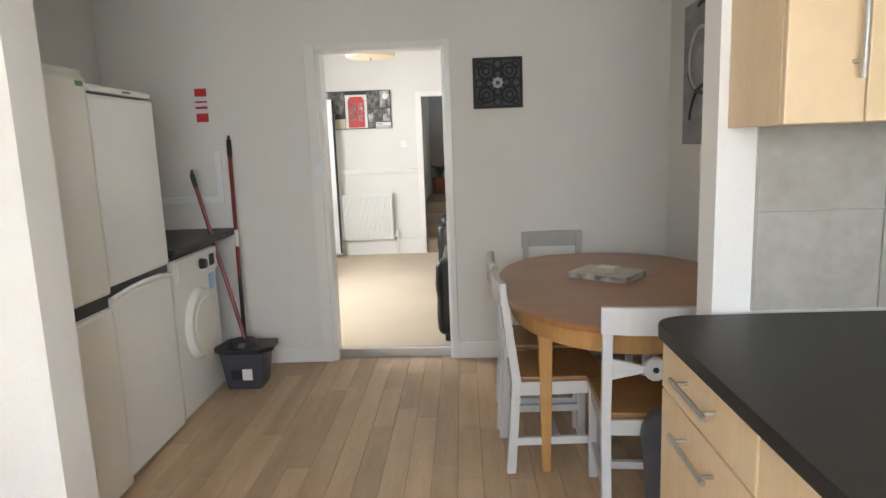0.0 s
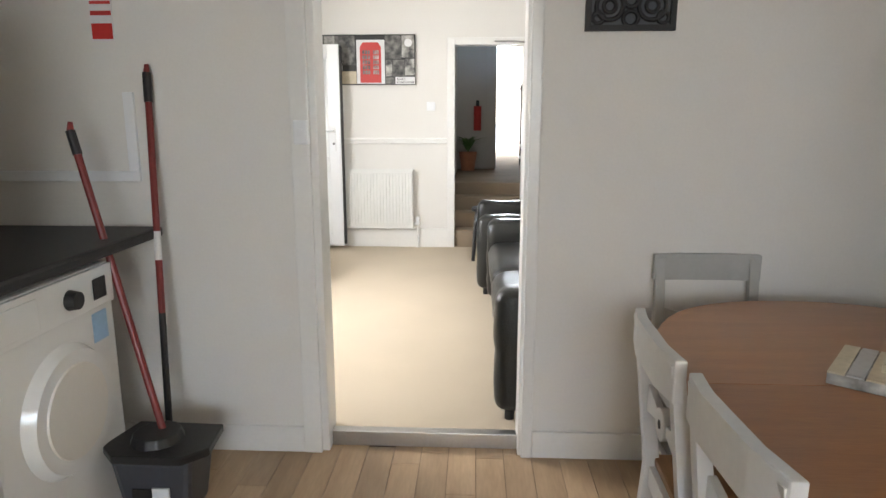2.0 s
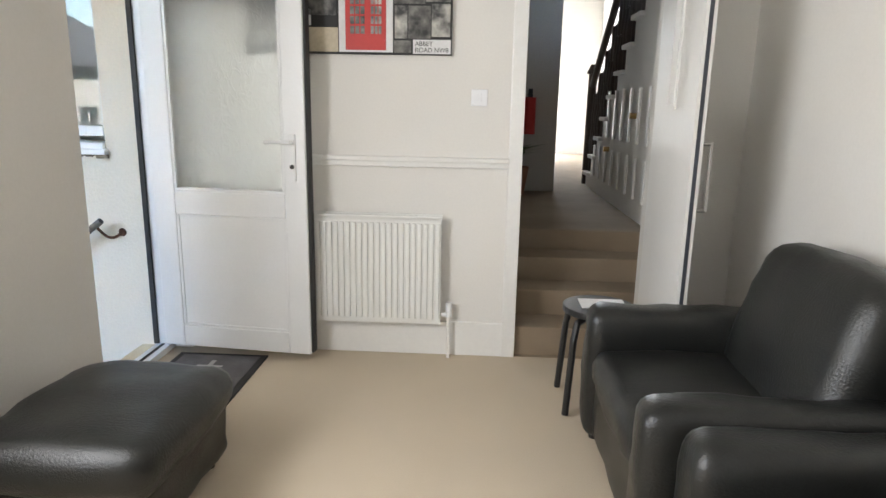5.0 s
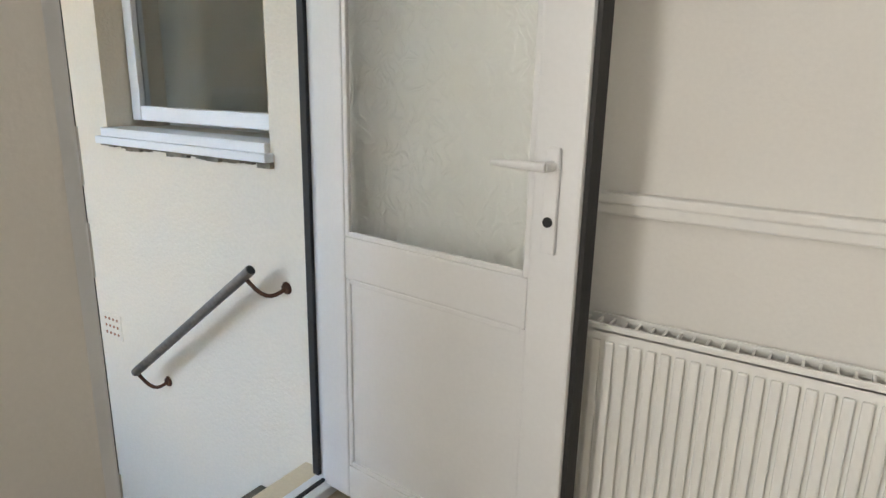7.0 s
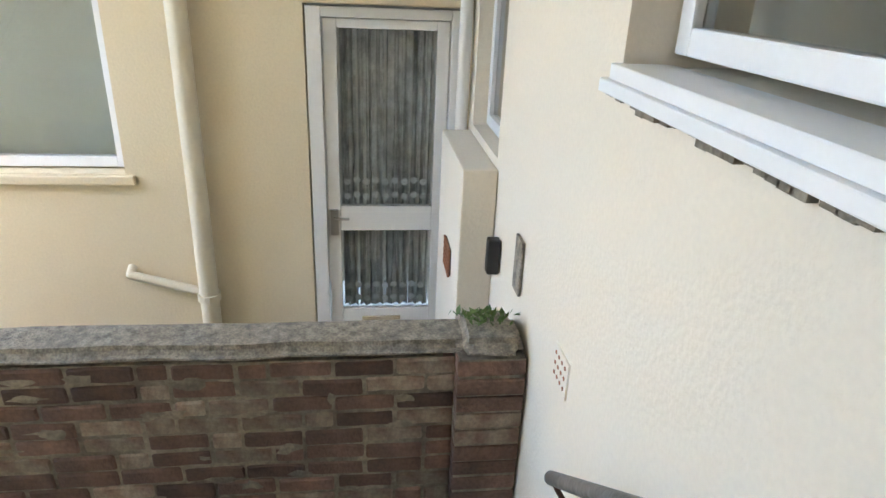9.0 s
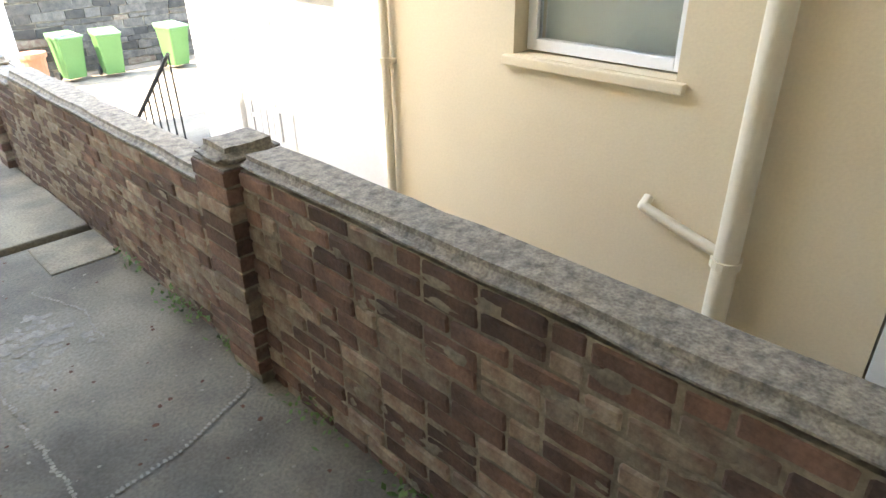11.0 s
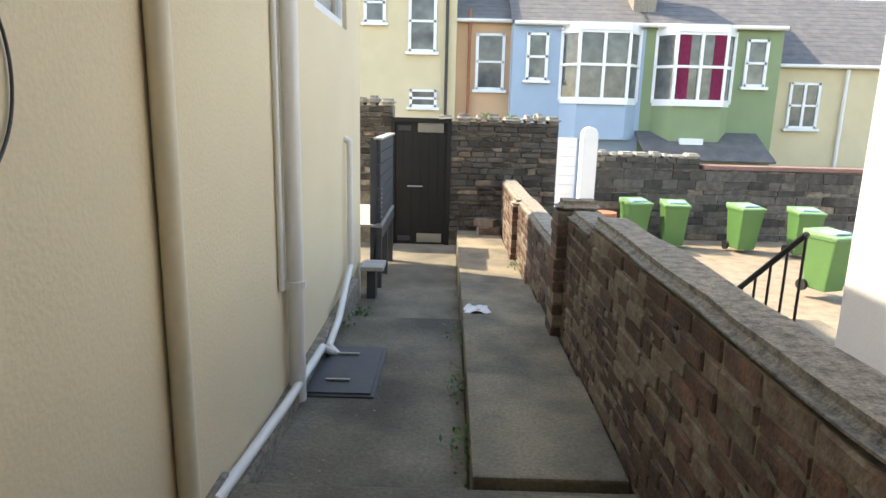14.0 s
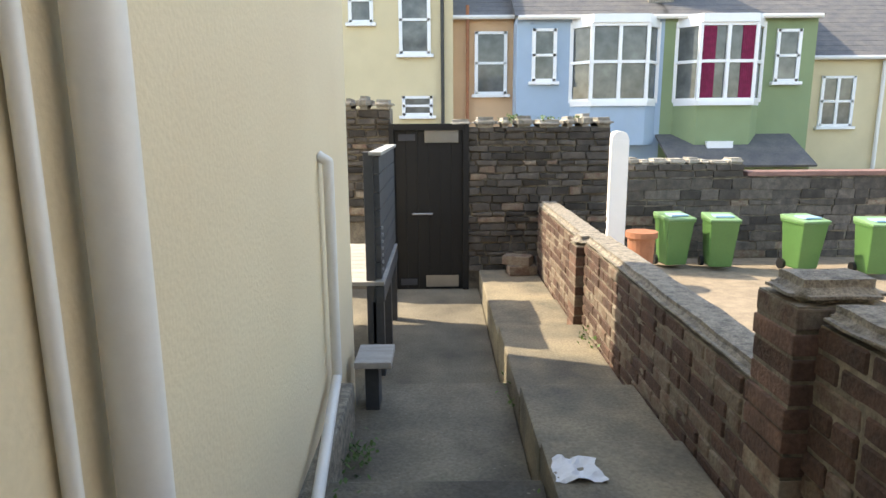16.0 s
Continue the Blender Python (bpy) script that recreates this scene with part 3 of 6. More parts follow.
pipe("drain_pipe", "white downpipe beside the neighbouring back door", [(-5.41, 7.71, 3.6), (-5.41, 7.71, -1.1)], 0.034, M_PIPEWHITE, [((-5.41, 7.71, 0.05), -0.06)])
pipe("drain_pipe", "cream downpipe on the outhouse corner", [(-5.42, 3.97, 2.6), (-5.42, 3.97, -1.1)], 0.03, M_PIPE, [((-5.42, 3.97, 0.1), -0.05)])
pipe("overflow_pipe", "short white overflow pipe", [(-5.46, 4.18, 0.72), (-5.42, 4.16, 0.72), (-5.42, 3.98, 0.70)], 0.018, M_PIPEWHITE)
# cable loop
cable = thing("cable", "loose dark cable hanging from a wall socket", "cable")
cv = bpy.data.curves.new("wire", "CURVE")
cv.dimensions, cv.bevel_depth = "3D", 0.0035
for pts in (((4.40, 1.7), (4.10, 1.3), (3.75, 0.8), (3.62, 0.52), (3.75, 0.30), (4.05, 0.20), (4.40, 0.17)), ((4.40, 0.17), (4.15, 0.24), (4.05, 0.17), (4.08, 0.10), (4.16, 0.19)), ((4.40, 0.17), (4.22, 0.15), (4.08, 0.06))):
    sp = cv.splines.new("BEZIER")
    sp.bezier_points.add(len(pts) - 1)
    for bp, (y, z) in zip(sp.bezier_points, pts):
        bp.co, bp.handle_left_type, bp.handle_right_type = (-2.268, y, z), "AUTO", "AUTO"
cv.materials.append(M_GREYPLASTIC)
new("wire", cv).parent = cable
bm = bmesh.new()
tube(bm, (-2.25, 4.42, 0.165), (-2.29, 4.42, 0.165), 0.024)
part("socket", bm, M_PIPEWHITE, cable)
# wall base plinth
bm = bmesh.new()
cube(bm, -2.33, -2.255, -0.6, 2.66, -1.5, -0.99)
cube(bm, -2.29, -2.255, 2.66, 6.7, -1.0, -0.90)
structure("plinth", bm, M_COPING, "mossy rough footing along the house wall", 0.02)
# vents
def vent(label, at, w, h, mat):
    ob = thing("air_brick", label, "vent", at)
    block("backing", M_BLACK, (0, w, 0.0, 0.012, 0, h), ob)
    bm = bmesh.new()
    nx, nz = max(3, int(w / 0.035)), max(3, int(h / 0.035))
    for i in range(nx + 1):
        cube(bm, w * i / nx - 0.006, w * i / nx + 0.006, -0.008, 0.0, 0, h)
    for k in range(nz + 1):
        cube(bm, 0, w, -0.010, 0.0, h * k / nz - 0.006, h * k / nz + 0.006)
    part("grille", bm, mat, ob)


ab = thing("air_brick", "cream painted air brick with rows of small holes", "vent", pose(-3.53, 7.754, 0.20))
block("face", M_RENDER_WALL, (0, 0.14, 0.0, 0.01, 0, 0.12), ab, bevel=0.003)
for i in range(4):
    for k in range(3):
        bm = bmesh.new()
        tube(bm, (0.025 + 0.03 * i, -0.002, 0.025 + 0.035 * k), (0.025 + 0.03 * i, 0.004, 0.025 + 0.035 * k), 0.007, seg=8)
        part("hole", bm, M_TERRACOTTA, ab)
vent("cream perforated air brick low on the house wall", pose(-2.266, 5.55, -0.24, 0, 0, -90), 0.3, 0.26, M_RENDER)
vent("terracotta air brick in the plinth", pose(-4.98, 7.594, -0.06), 0.2, 0.14, M_TERRACOTTA)
block("junction_box", M_BLACK, (-4.43, -4.37, 7.70, 7.755, 0.14, 0.30), bevel=0.01)
tagged(bpy.data.objects["junction_box"], "black plastic cable box on the wall", "box")
bm = bmesh.new()
cube(bm, -4.09, -3.99, 7.745, 7.757, 0.23, 0.45)
tagged(part("repair_patch", bm, M_COPING, bevel=0.003), "rough unpainted repair patch in the render", "patch")
# handrail by the steps
hr = thing("handrail", "short grey tubular handrail on rusty brackets", "handrail")
bm = bmesh.new()
tube(bm, (-2.372, 7.65, 0.747), (-3.12, 7.645, 0.168), 0.0185, seg=16)
part("rail", bm, M_RAIL, hr, "worn grey painted tube", smooth=True)
bm = bmesh.new()
tube(bm, (-2.3690, 7.65, 0.7495), (-2.3715, 7.65, 0.7475), 0.015, seg=16)
part("open_end", bm, M_BLACK, hr)
for x, z, px, pz in ((-2.40, 0.715, -2.317, 0.666), (-3.115, 0.165, -3.068, 0.095)):
    bm = bmesh.new()
    bend = []
    for i in range(9):
        f = i / 8
        bend.append((x + (px - x) * f, 7.648 + 0.105 * f, z + (pz - z) * f - 0.045 * math.sin(math.pi * f)))
    run(bm, bend, 0.0075, 8)
    tube(bm, (px, 7.748, pz), (px, 7.757, pz), 0.018, 0.024, 10)
    part("bracket", bm, M_RUST, hr, "rusty curved iron bracket", smooth=True)

# ---- gate end of the path ----
gate = thing("garden_gate", "black boarded garden gate with steel plates", "gate", pose(-3.06, -4.26, -1.5))
for i in range(6):
    block("board", M_GATE, (0.012 + 0.122 * i, 0.133 + 0.122 * i, -0.02, 0.015, 0.03, 1.79), gate, bevel=0.004)
block("backing", M_GATE, (0.01, 0.746, -0.04, -0.022, 0.02, 1.79), gate)
for z in (0.08, 1.66):
    block("kick_plate", M_STEEL, (0.06, 0.42, 0.018, 0.03, z, z + 0.13), gate, "bare steel plate", bevel=0.003)
    block("kick_plate", M_GREYPLASTIC, (0.52, 0.7, 0.018, 0.03, z + 0.02, z + 0.09), gate, bevel=0.003)
bm = bmesh.new()
tube(bm, (0.34, 0.06, 0.90), (0.56, 0.06, 0.90), 0.011)
for x in (0.36, 0.54):
    tube(bm, (x, 0.06, 0.90), (x, 0.015, 0.90), 0.01)
part("handle", bm, M_STEEL, gate, "steel pull handle")
for b in ((-0.05, 0.012, -0.06, 0.05, 0, 1.86), (0.745, 0.80, -0.06, 0.05, 0, 1.86), (0.012, 0.745, -0.06, 0.05, 1.79, 1.86)):
    block("gate_frame", M_GATE, b, gate, bevel=0.006)
scr = thing("fence_screen", "dark grey painted timber screen beside the deck", "screen", pose(-2.36, -3.25, -0.72))
for i in range(7):
    block("board", M_SCREEN, (-0.02, 0.02, 0.0, 1.45, 0.125 * i, 0.125 * i + 0.118), scr, bevel=0.004)
for y in (0.02, 0.7, 1.4):
    block("post", M_SCREEN, (0.022, 0.09, y, y + 0.07, -0.75, 0.9), scr, bevel=0.005)
block("cap_rail", M_CHAIRGREY, (-0.04, 0.05, -0.02, 1.48, 0.876, 0.90), scr, "pale capping rail", bevel=0.004)
bm = bmesh.new()
for i in range(7):
    tube(bm, (-0.02, 1.38, 0.06 + 0.05 * i), (-0.032, 1.38, 0.06 + 0.05 * i), 0.012, seg=8)
tagged(part("bolts", bm, M_STEEL, scr), kind="stuff")
dk = thing("deck", "silvery timber deck on dark posts", "deck", pose(0, 0, 0))
for i in range(10):
    block("deck_board", M_DECK, (-2.40, -1.0, -1.75 - 0.145 * (i + 1), -1.755 - 0.145 * i, -0.76, -0.73), dk, bevel=0.004)
block("edge_beam", M_SCREEN, (-2.40, -2.34, -3.2, -1.755, -0.88, -0.765), dk, bevel=0.004)
for y in (-1.82, -2.5, -3.15):
    block("post", M_SCREEN, (-2.39, -2.31, y - 0.04, y + 0.04, -1.45, -0.885), dk, bevel=0.004)
block("step", M_DECK, (-2.52, -2.31, -1.05, -0.75, -0.98, -0.94), dk, "pale timber step", bevel=0.006)
block("step_support", M_SCREEN, (-2.44, -2.36, -0.98, -0.82, -1.45, -0.985), dk, bevel=0.004)
# manhole cover
mh = thing("manhole_cover", "dark metal manhole cover in the path", "manhole cover", pose(-2.70, 0.90, -1.088))
block("frame", M_SCREEN, (-0.02, 0.43, -0.02, 0.72, -0.02, 0.01), mh, bevel=0.004)
block("lid", M_SCREEN, (0.0, 0.41, 0.0, 0.70, 0.011, 0.022), mh, bevel=0.004)
for y in (0.15, 0.55):
    bm = bmesh.new()
    tube(bm, (0.14, y, 0.032), (0.28, y, 0.032), 0.008, seg=8)
    part("lifting_handle", bm, M_STEEL, mh)
# timber frame lying by the wall
tf = thing("timber_frame", "new pine battens nailed together, leaning on the wall", "timber", pose(-2.50, 5.2, -0.945))
mt = Matrix.Rotation(radians(3), 4, "Z")
for x in (0.0, 0.12):
    block("batten", M_PLANK, (x - 0.0, x + 0.055, -1.15, 0.35, 0.0, 0.05), tf, bevel=0.003, m=mt)
block("cross_batten", M_PLANK, (0.0, 0.17, -1.13, -1.075, 0.052, 0.085), tf, bevel=0.003, m=mt)
block("cross_batten", M_PLANK, (-0.08, 0.12, -1.04, -0.985, 0.052, 0.085), tf, bevel=0.003, m=mt)
bm = bmesh.new()
tube(bm, (0.09, -0.86, 0.055), (0.10, -0.93, 0.06), 0.01)
part("metal_clip", bm, M_STEEL, tf, "bright metal clip")
# rag of paper
bm = bmesh.new()
bmesh.ops.create_grid(bm, x_segments=9, y_segments=9, size=0.09)
for v in bm.verts:
    v.co.z = 0.02 + 0.022 * noise.noise(v.co * 18) + 0.012 * noise.noise(v.co * 40)
    v.co.x *= 1 + 0.5 * noise.noise(v.co * 9)
    v.co += Vector((-3.33, 0.33, -0.985))
tagged(part("crumpled_paper", bm, M_PAPER), "crumpled white paper on the slabs", "paper")
for i, (x, y, z, r) in enumerate(((-3.66, -3.95, -1.215, 8), (-3.62, -3.98, -1.115, -24))):
    tagged(block("loose_brick", M_BRICK_PALE, (-0.15, 0.15, -0.08, 0.08, 0.0, 0.10), bevel=0.012, m=pose(x, y, z, 0, 0, r)), "loose pale brick by the gate wall", "brick", "loose bricks")


# weeds
def tuft(at, r, n, seed):
    bm, rr = bmesh.new(), random.Random(seed)
    for _ in range(n):
        p = Vector((rr.gauss(0, r * 0.4), rr.gauss(0, r), rr.uniform(0, r * 0.6)))
        d, w = Vector((rr.uniform(-1, 1), rr.uniform(-1, 1), rr.uniform(0.2, 1))).normalized() * rr.uniform(0.02, 0.045), rr.uniform(0.006, 0.013)
        s = d.cross(Vector((0, 0, 1))).normalized() * w
        vs = [bm.verts.new(p), bm.verts.new(p + d * 0.5 + s), bm.verts.new(p + d), bm.verts.new(p + d * 0.5 - s)]
        bm.faces.new(vs)
    bmesh.ops.translate(bm, vec=at, verts=bm.verts[:])
    return part("weeds", bm, M_LEAF)


rw = random.Random(8)
for i, (x, y, z, r, n) in enumerate(((-3.83, 4.6, -0.945, 0.07, 70), (-3.83, 4.1, -0.945, 0.12, 120), (-3.83, 5.3, -0.945, 0.12, 70), (-3.83, 5.9, -0.945, 0.1, 60), (-3.83, 3.4, -0.945, 0.1, 40), (-3.215, 2.2, -1.08, 0.12, 110), (-3.215, 1.5, -1.08, 0.12, 110), (-3.215, 0.7, -1.08, 0.14, 60), (-2.38, -0.2, -1.25, 0.12, 110), (-2.38, 0.5, -1.08, 0.1, 50), (-3.22, -0.9, -1.25, 0.1, 40), (-3.9, 7.6, 0.18, 0.05, 90), (-3.8, -1.5, -1.1, 0.1, 30), (-4.3, -4.4, 0.36, 0.09, 120), (-3.6, -4.4, 0.36, 0.12, 140), (-3.95, -4.42, 0.36, 0.1, 100))):
    tagged(tuft((x, y, z), r, n, i), "small green weeds growing in a crack", "weeds", kind="stuff")


# wheelie bins
def wheelie(at):
    ob = thing("wheelie_bin", "green plastic wheelie bin with a pale lid", "bin", at, "wheelie bins")
    bm = bmesh.new()
    v = cube(bm, -0.27, 0.27, -0.30, 0.30, 0.06, 0.96)
    for w in v:
        if w.co.z < 0.5:
            w.co.x *= 0.78
            w.co.y = w.co.y * 0.72 - 0.04
    part("body", bm, M_BIN, ob, bevel=0.03)
    block("rim", M_BIN, (-0.285, 0.285, -0.32, 0.31, 0.93, 0.975), ob, bevel=0.01)
    bm = bmesh.new()
    v = cube(bm, -0.285, 0.285, -0.34, 0.33, 0.977, 1.04)
    for w in v:
        if w.co.z > 1.0 and w.co.y > 0:
            w.co.z -= 0.03
        elif w.co.z > 1.0:
            w.co.z += 0.03
    part("lid", bm, M_BINLID, ob, "pale green lid", bevel=0.015)
    block("sticker", M_STICKER, (-0.18, 0.16, -0.12, 0.2, 1.035, 1.062), ob, "blue and white sticker", m=Matrix.Translation((0, 0, 0)))
    bm = bmesh.new()
    tube(bm, (-0.24, -0.36, 0.98), (0.24, -0.36, 0.98), 0.016)
    part("grip_bar", bm, M_BIN, ob)
    for x in (-0.25, 0.25):
        bm = bmesh.new()
        tube(bm, (x - 0.03, -0.24, 0.10), (x + 0.03, -0.24, 0.10), 0.1, seg=16)
        part("wheel", bm, M_BLACK, ob)
    return ob


BINS = [(-7.42, -9.75, 8), (-8.25, -9.55, -6), (-9.75, -9.3, 10), (-10.85, -8.85, -5), (-9.5, -5.6, 20)]
first_bin = wheelie(pose(BINS[0][0], BINS[0][1], -2.49, 0, 0, BINS[0][2]))
for x, y, r in BINS[1:]:
    copy_thing(first_bin, pose(x, y, -2.49 if y < -7 else -2.4, 0, 0, r))
pot = thing("plant_pot", "terracotta chimney pot planter by the wall", "pot", pose(-6.35, -8.4, -2.49))
bm = bmesh.new()
tube(bm, (0, 0, 0), (0, 0, 0.85), 0.2, 0.24, 18)
part("pot_body", bm, M_TERRACOTTA, pot)
bm = bmesh.new()
tube(bm, (0, 0, 0.85), (0, 0, 0.95), 0.28, seg=18)
part("pot_rim", bm, M_TERRACOTTA, pot)
yard = bmesh.new()
cube(yard, -22, -4.1, -10.6, -0.21, -2.61, -2.52)
structure("yard_lower", yard, M_COBBLE, "sandy cobbled lower yard")
post = thing("gate_post", "tall white concrete gate post", "post", pose(-6.22, -9.7, -2.5))
bm = bmesh.new()
cube(bm, -0.17, 0.17, -0.17, 0.17, 0, 2.52)
made = tube(bm, (0, -0.163, 2.518), (0, 0.163, 2.518), 0.165, seg=18)
part("post_body", bm, M_RENDER_WHITE, post, bevel=0.01)
gd = thing("garage_door", "white panelled garage door with orange scrawl", "garage door", pose(-6.05, -10.2, -2.5))
for i in range(11):
    block("panel", M_UPVC, (0, 0.9, -0.03, 0.03, 0.22 * i, 0.22 * i + 0.212), gd, bevel=0.006)
bm = bmesh.new()
run(bm, [(0.55, 0.034, 1.7), (0.62, 0.034, 1.5), (0.5, 0.034, 1.45), (0.66, 0.034, 1.2), (0.5, 0.034, 1.05)], 0.012, 6)
part("scrawl", bm, M_TERRACOTTA, gd, "orange paint scrawl")
# neighbour steps and railing
ns = bmesh.new()
for i in range(7):
    cube(ns, -7.0, -5.2, 1.15 - 0.26 * (i + 1), 1.15 - 0.26 * i, -2.55, -1.15 - 0.19 * i)
structure("steps_neighbour", ns, M_CONCRETE, "concrete steps down to the yard")
rl = thing("iron_railing", "black iron railing down the yard steps", "railing")
for x in (-5.25, -6.9):
    bm = bmesh.new()
    run(bm, [(x, 1.1, -0.2), (x, -0.7, -1.5), (x, -0.7, -2.5)], 0.02, 8)
    part("top_rail", bm, M_BLACK, rl)
    bm = bmesh.new()
    run(bm, [(x, 1.1, -1.0), (x, -0.7, -2.3)], 0.013, 8)
    part("bottom_rail", bm, M_BLACK, rl)
    for i in range(11):
        y, z = 1.1 - 0.18 * i, -0.2 - 0.13 * i
        bm = bmesh.new()
        tube(bm, (x, y, z), (x, y, z - 0.8), 0.009, seg=6)
        part("bar", bm, M_BLACK, rl)


# ---- houses across the lane ----
def gable_roof(x0, x1, y_eave, z, depth=4.5, rise=2.6):
    bm = bmesh.new()
    n = 16
    for i in range(n):
        a, b = i / n, (i + 1) / n
        cube(bm, x0 - 0.08, x1 + 0.08, 0, depth / n / math.cos(math.atan2(rise, depth)) + 0.03, 0, 0.03,
             Matrix.Translation((0, y_eave - depth * a, z + rise * a)) @ Matrix.Rotation(math.pi, 4, "Z") @ Matrix.Scale(-1, 4, (1, 0, 0)) @ Matrix.Rotation(math.atan2(rise, depth) - 0.015, 4, "X"))
    prism(bm, [(y_eave, z - 0.02), (y_eave - depth, z - 0.02), (y_eave - depth, z + rise - 0.1)], x0, x1, Matrix(((0, 0, 1, 0), (1, 0, 0, 0), (0, 1, 0, 0), (0, 0, 0, 1))))
    return bm


def far_window(house, x0, x1, z0, z1, y, splits=1, curtain=None):
    """A white framed window in a wall that faces +y; x0 < x1."""
    w = block("window", M_PANEGLASS, (x0, x1, y - 0.02, y + 0.03, z0, z1), house, "white framed window")
    bm = bmesh.new()
    f = 0.075
    for b in ((x0 - 0.02, x0 + f, z0, z1), (x1 - f, x1 + 0.02, z0, z1), (x0, x1, z0, z0 + f), (x0, x1, z1 - f, z1), (x0, x1, (z0 + z1) / 2 - 0.035, (z0 + z1) / 2 + 0.035)):
        cube(bm, b[0], b[1], y - 0.02, y + 0.07, b[2], b[3])
    for i in range(1, splits):
        c = x0 + (x1 - x0) * i / splits
        cube(bm, c - 0.045, c + 0.045, y - 0.02, y + 0.065, z0, z1)
    part("window_frame", bm, M_UPVC, w)
    block("sill", M_UPVC, (x0 - 0.1, x1 + 0.1, y, y + 0.14, z0 - 0.09, z0), w, bevel=0.01)
    if curtain:
        for a in (x0 + 0.08, x1 - 0.32):
            bm = bmesh.new()
            for k in range(6):
                tube(bm, (a + 0.04 * k, y + 0.034, z0 + 0.1), (a + 0.04 * k, y + 0.034, z1 - 0.1), 0.022, seg=6)
            part("curtain", bm, curtain, w, "drawn curtain")
    return w


def house(name, label, mat, x0, x1, y, eave, roof_rise=2.6):
    ob = thing(name, label, "house")
    block("wall", mat, (x0, x1, y - 8, y, -2.7, eave), ob)
    part("roof", gable_roof(x0, x1, y + 0.15, eave, rise=roof_rise), M_SLATE, ob, "grey slate roof")
    bm = bmesh.new()
    tube(bm, (x0, y + 0.2, eave - 0.03), (x1, y + 0.2, eave - 0.03), 0.06, seg=8)
    part("gutter", bm, M_PIPEWHITE, ob, "white gutter")
    return ob


def bay_window(ob, mat, x0, x1, y, z0, z1, curtain=None):
    """A canted bay that stands out 0.55 m from the wall at y."""
    d, c = 0.55, 0.45
    out = [(x0, y), (x1, y), (x1 - c, y + d), (x0 + c, y + d)]
    bm = bmesh.new()
    prism(bm, out, z0 - 1.15, z0)
    part("bay_base", bm, mat, ob, bevel=0.01)
    glass = bmesh.new()
    prism(glass, [(x0 + 0.06, y), (x1 - 0.06, y), (x1 - c - 0.02, y + d - 0.06), (x0 + c + 0.02, y + d - 0.06)], z0 + 0.02, z1)
    w = part("bay_window", glass, M_PANEGLASS, ob, "white framed canted bay window")
    bm = bmesh.new()
    prism(bm, [(px, py + (0.1 if py > y else 0)) for px, py in out], z0 - 0.09, z0 + 0.03)
    prism(bm, [(px, py + (0.06 if py > y else 0)) for px, py in out], z1 - 0.08, z1 + 0.14)
    f = 0.09
    cols = [(x0, y), (x0 + c, y + d), (x1 - c, y + d), (x1, y)]
    for px, py in cols:
        cube(bm, px - f / 2, px + f / 2, py - f, py + 0.02, z0, z1)
    mids = [((cols[1][0] + cols[2][0]) / 2, y + d)]
    for px, py in mids:
        cube(bm, px - f / 2, px + f / 2, py - f, py + 0.02, z0, z1)
    zm = z0 + (z1 - z0) * 0.5
    for (ax, ay), (bx, by) in zip(cols, cols[1:]):
        for z in (zm, z0 + 0.07, z1 - 0.12):
            a, b = Vector((ax, ay - 0.03, z)), Vector((bx, by - 0.03, z))
            v = cube(bm, 0, (b - a).length, -0.04, 0.04, -0.04, 0.04, Matrix.Translation(a) @ Matrix.Rotation(math.atan2(b.y - a.y, b.x - a.x), 4, "Z"))
    part("window_frame", bm, M_UPVC, w)
    if curtain:
        for a in (x0 + 0.5, x1 - 0.85, ):
            bm = bmesh.new()
            for k in range(7):
                tube(bm, (a + 0.05 * k, y + d - 0.05, z0 + 0.05), (a + 0.05 * k, y + d - 0.05, z1 - 0.1), 0.028, seg=6)
            part("curtain", bm, curtain, w, "crimson curtain")


Y = -15.6
blue = house("terraced_house", "pale blue rendered terraced house with a slate roof", M_BLUE, -9.0, -4.95, Y, 3.15)
bay_window(blue, M_BLUE, -8.85, -6.45, Y, 0.85, 3.0)
far_window(blue, -6.02, -5.38, 1.45, 2.85, Y)
green = house("terraced_house", "sage green rendered terraced house with a slate roof", M_GREEN, -13.2, -9.0, Y, 3.15)
bay_window(green, M_GREEN, -11.75, -9.35, Y, 0.85, 3.0, M_MAGENTA)
far_window(green, -12.75, -12.1, 1.4, 2.8, Y)
yel = house("terraced_house", "primrose yellow terraced house set back", M_YELLOW, -24, -13.2, Y - 1.6, 2.2, 2.8)
far_window(yel, -15.4, -14.4, 0.15, 1.65, Y - 1.6, 2)
far_window(yel, -18.8, -17.8, 0.15, 1.65, Y - 1.6, 2)
bm = bmesh.new()
tube(bm, (-16.2, Y - 1.5, -2.6), (-16.2, Y - 1.5, 2.1), 0.06, seg=8)
part("downpipe", bm, M_PIPEWHITE, yel)
peach = house("terraced_house", "peach rendered terraced house", M_PEACH, -4.95, -3.2, Y - 0.9, 3.3)
far_window(peach, -4.75, -3.85, 1.15, 2.9, Y - 0.9)
bm = bmesh.new()
tube(bm, (-3.62, Y - 0.75, -2.6), (-3.62, Y - 0.75, 3.6), 0.05, seg=8)
part("downpipe", bm, M_TERRACOTTA, peach)
cream = house("terraced_house", "cream and ochre terraced house", M_YELLOW, -3.2, 6.0, Y - 0.5, 5.2)
far_window(cream, -2.55, -1.7, 2.25, 4.1, Y - 0.5)
far_window(cream, -2.6, -1.75, 0.55, 1.1, Y - 0.5)
far_window(cream, -0.95, -0.3, 3.1, 4.3, Y - 0.5)
bm = bmesh.new()
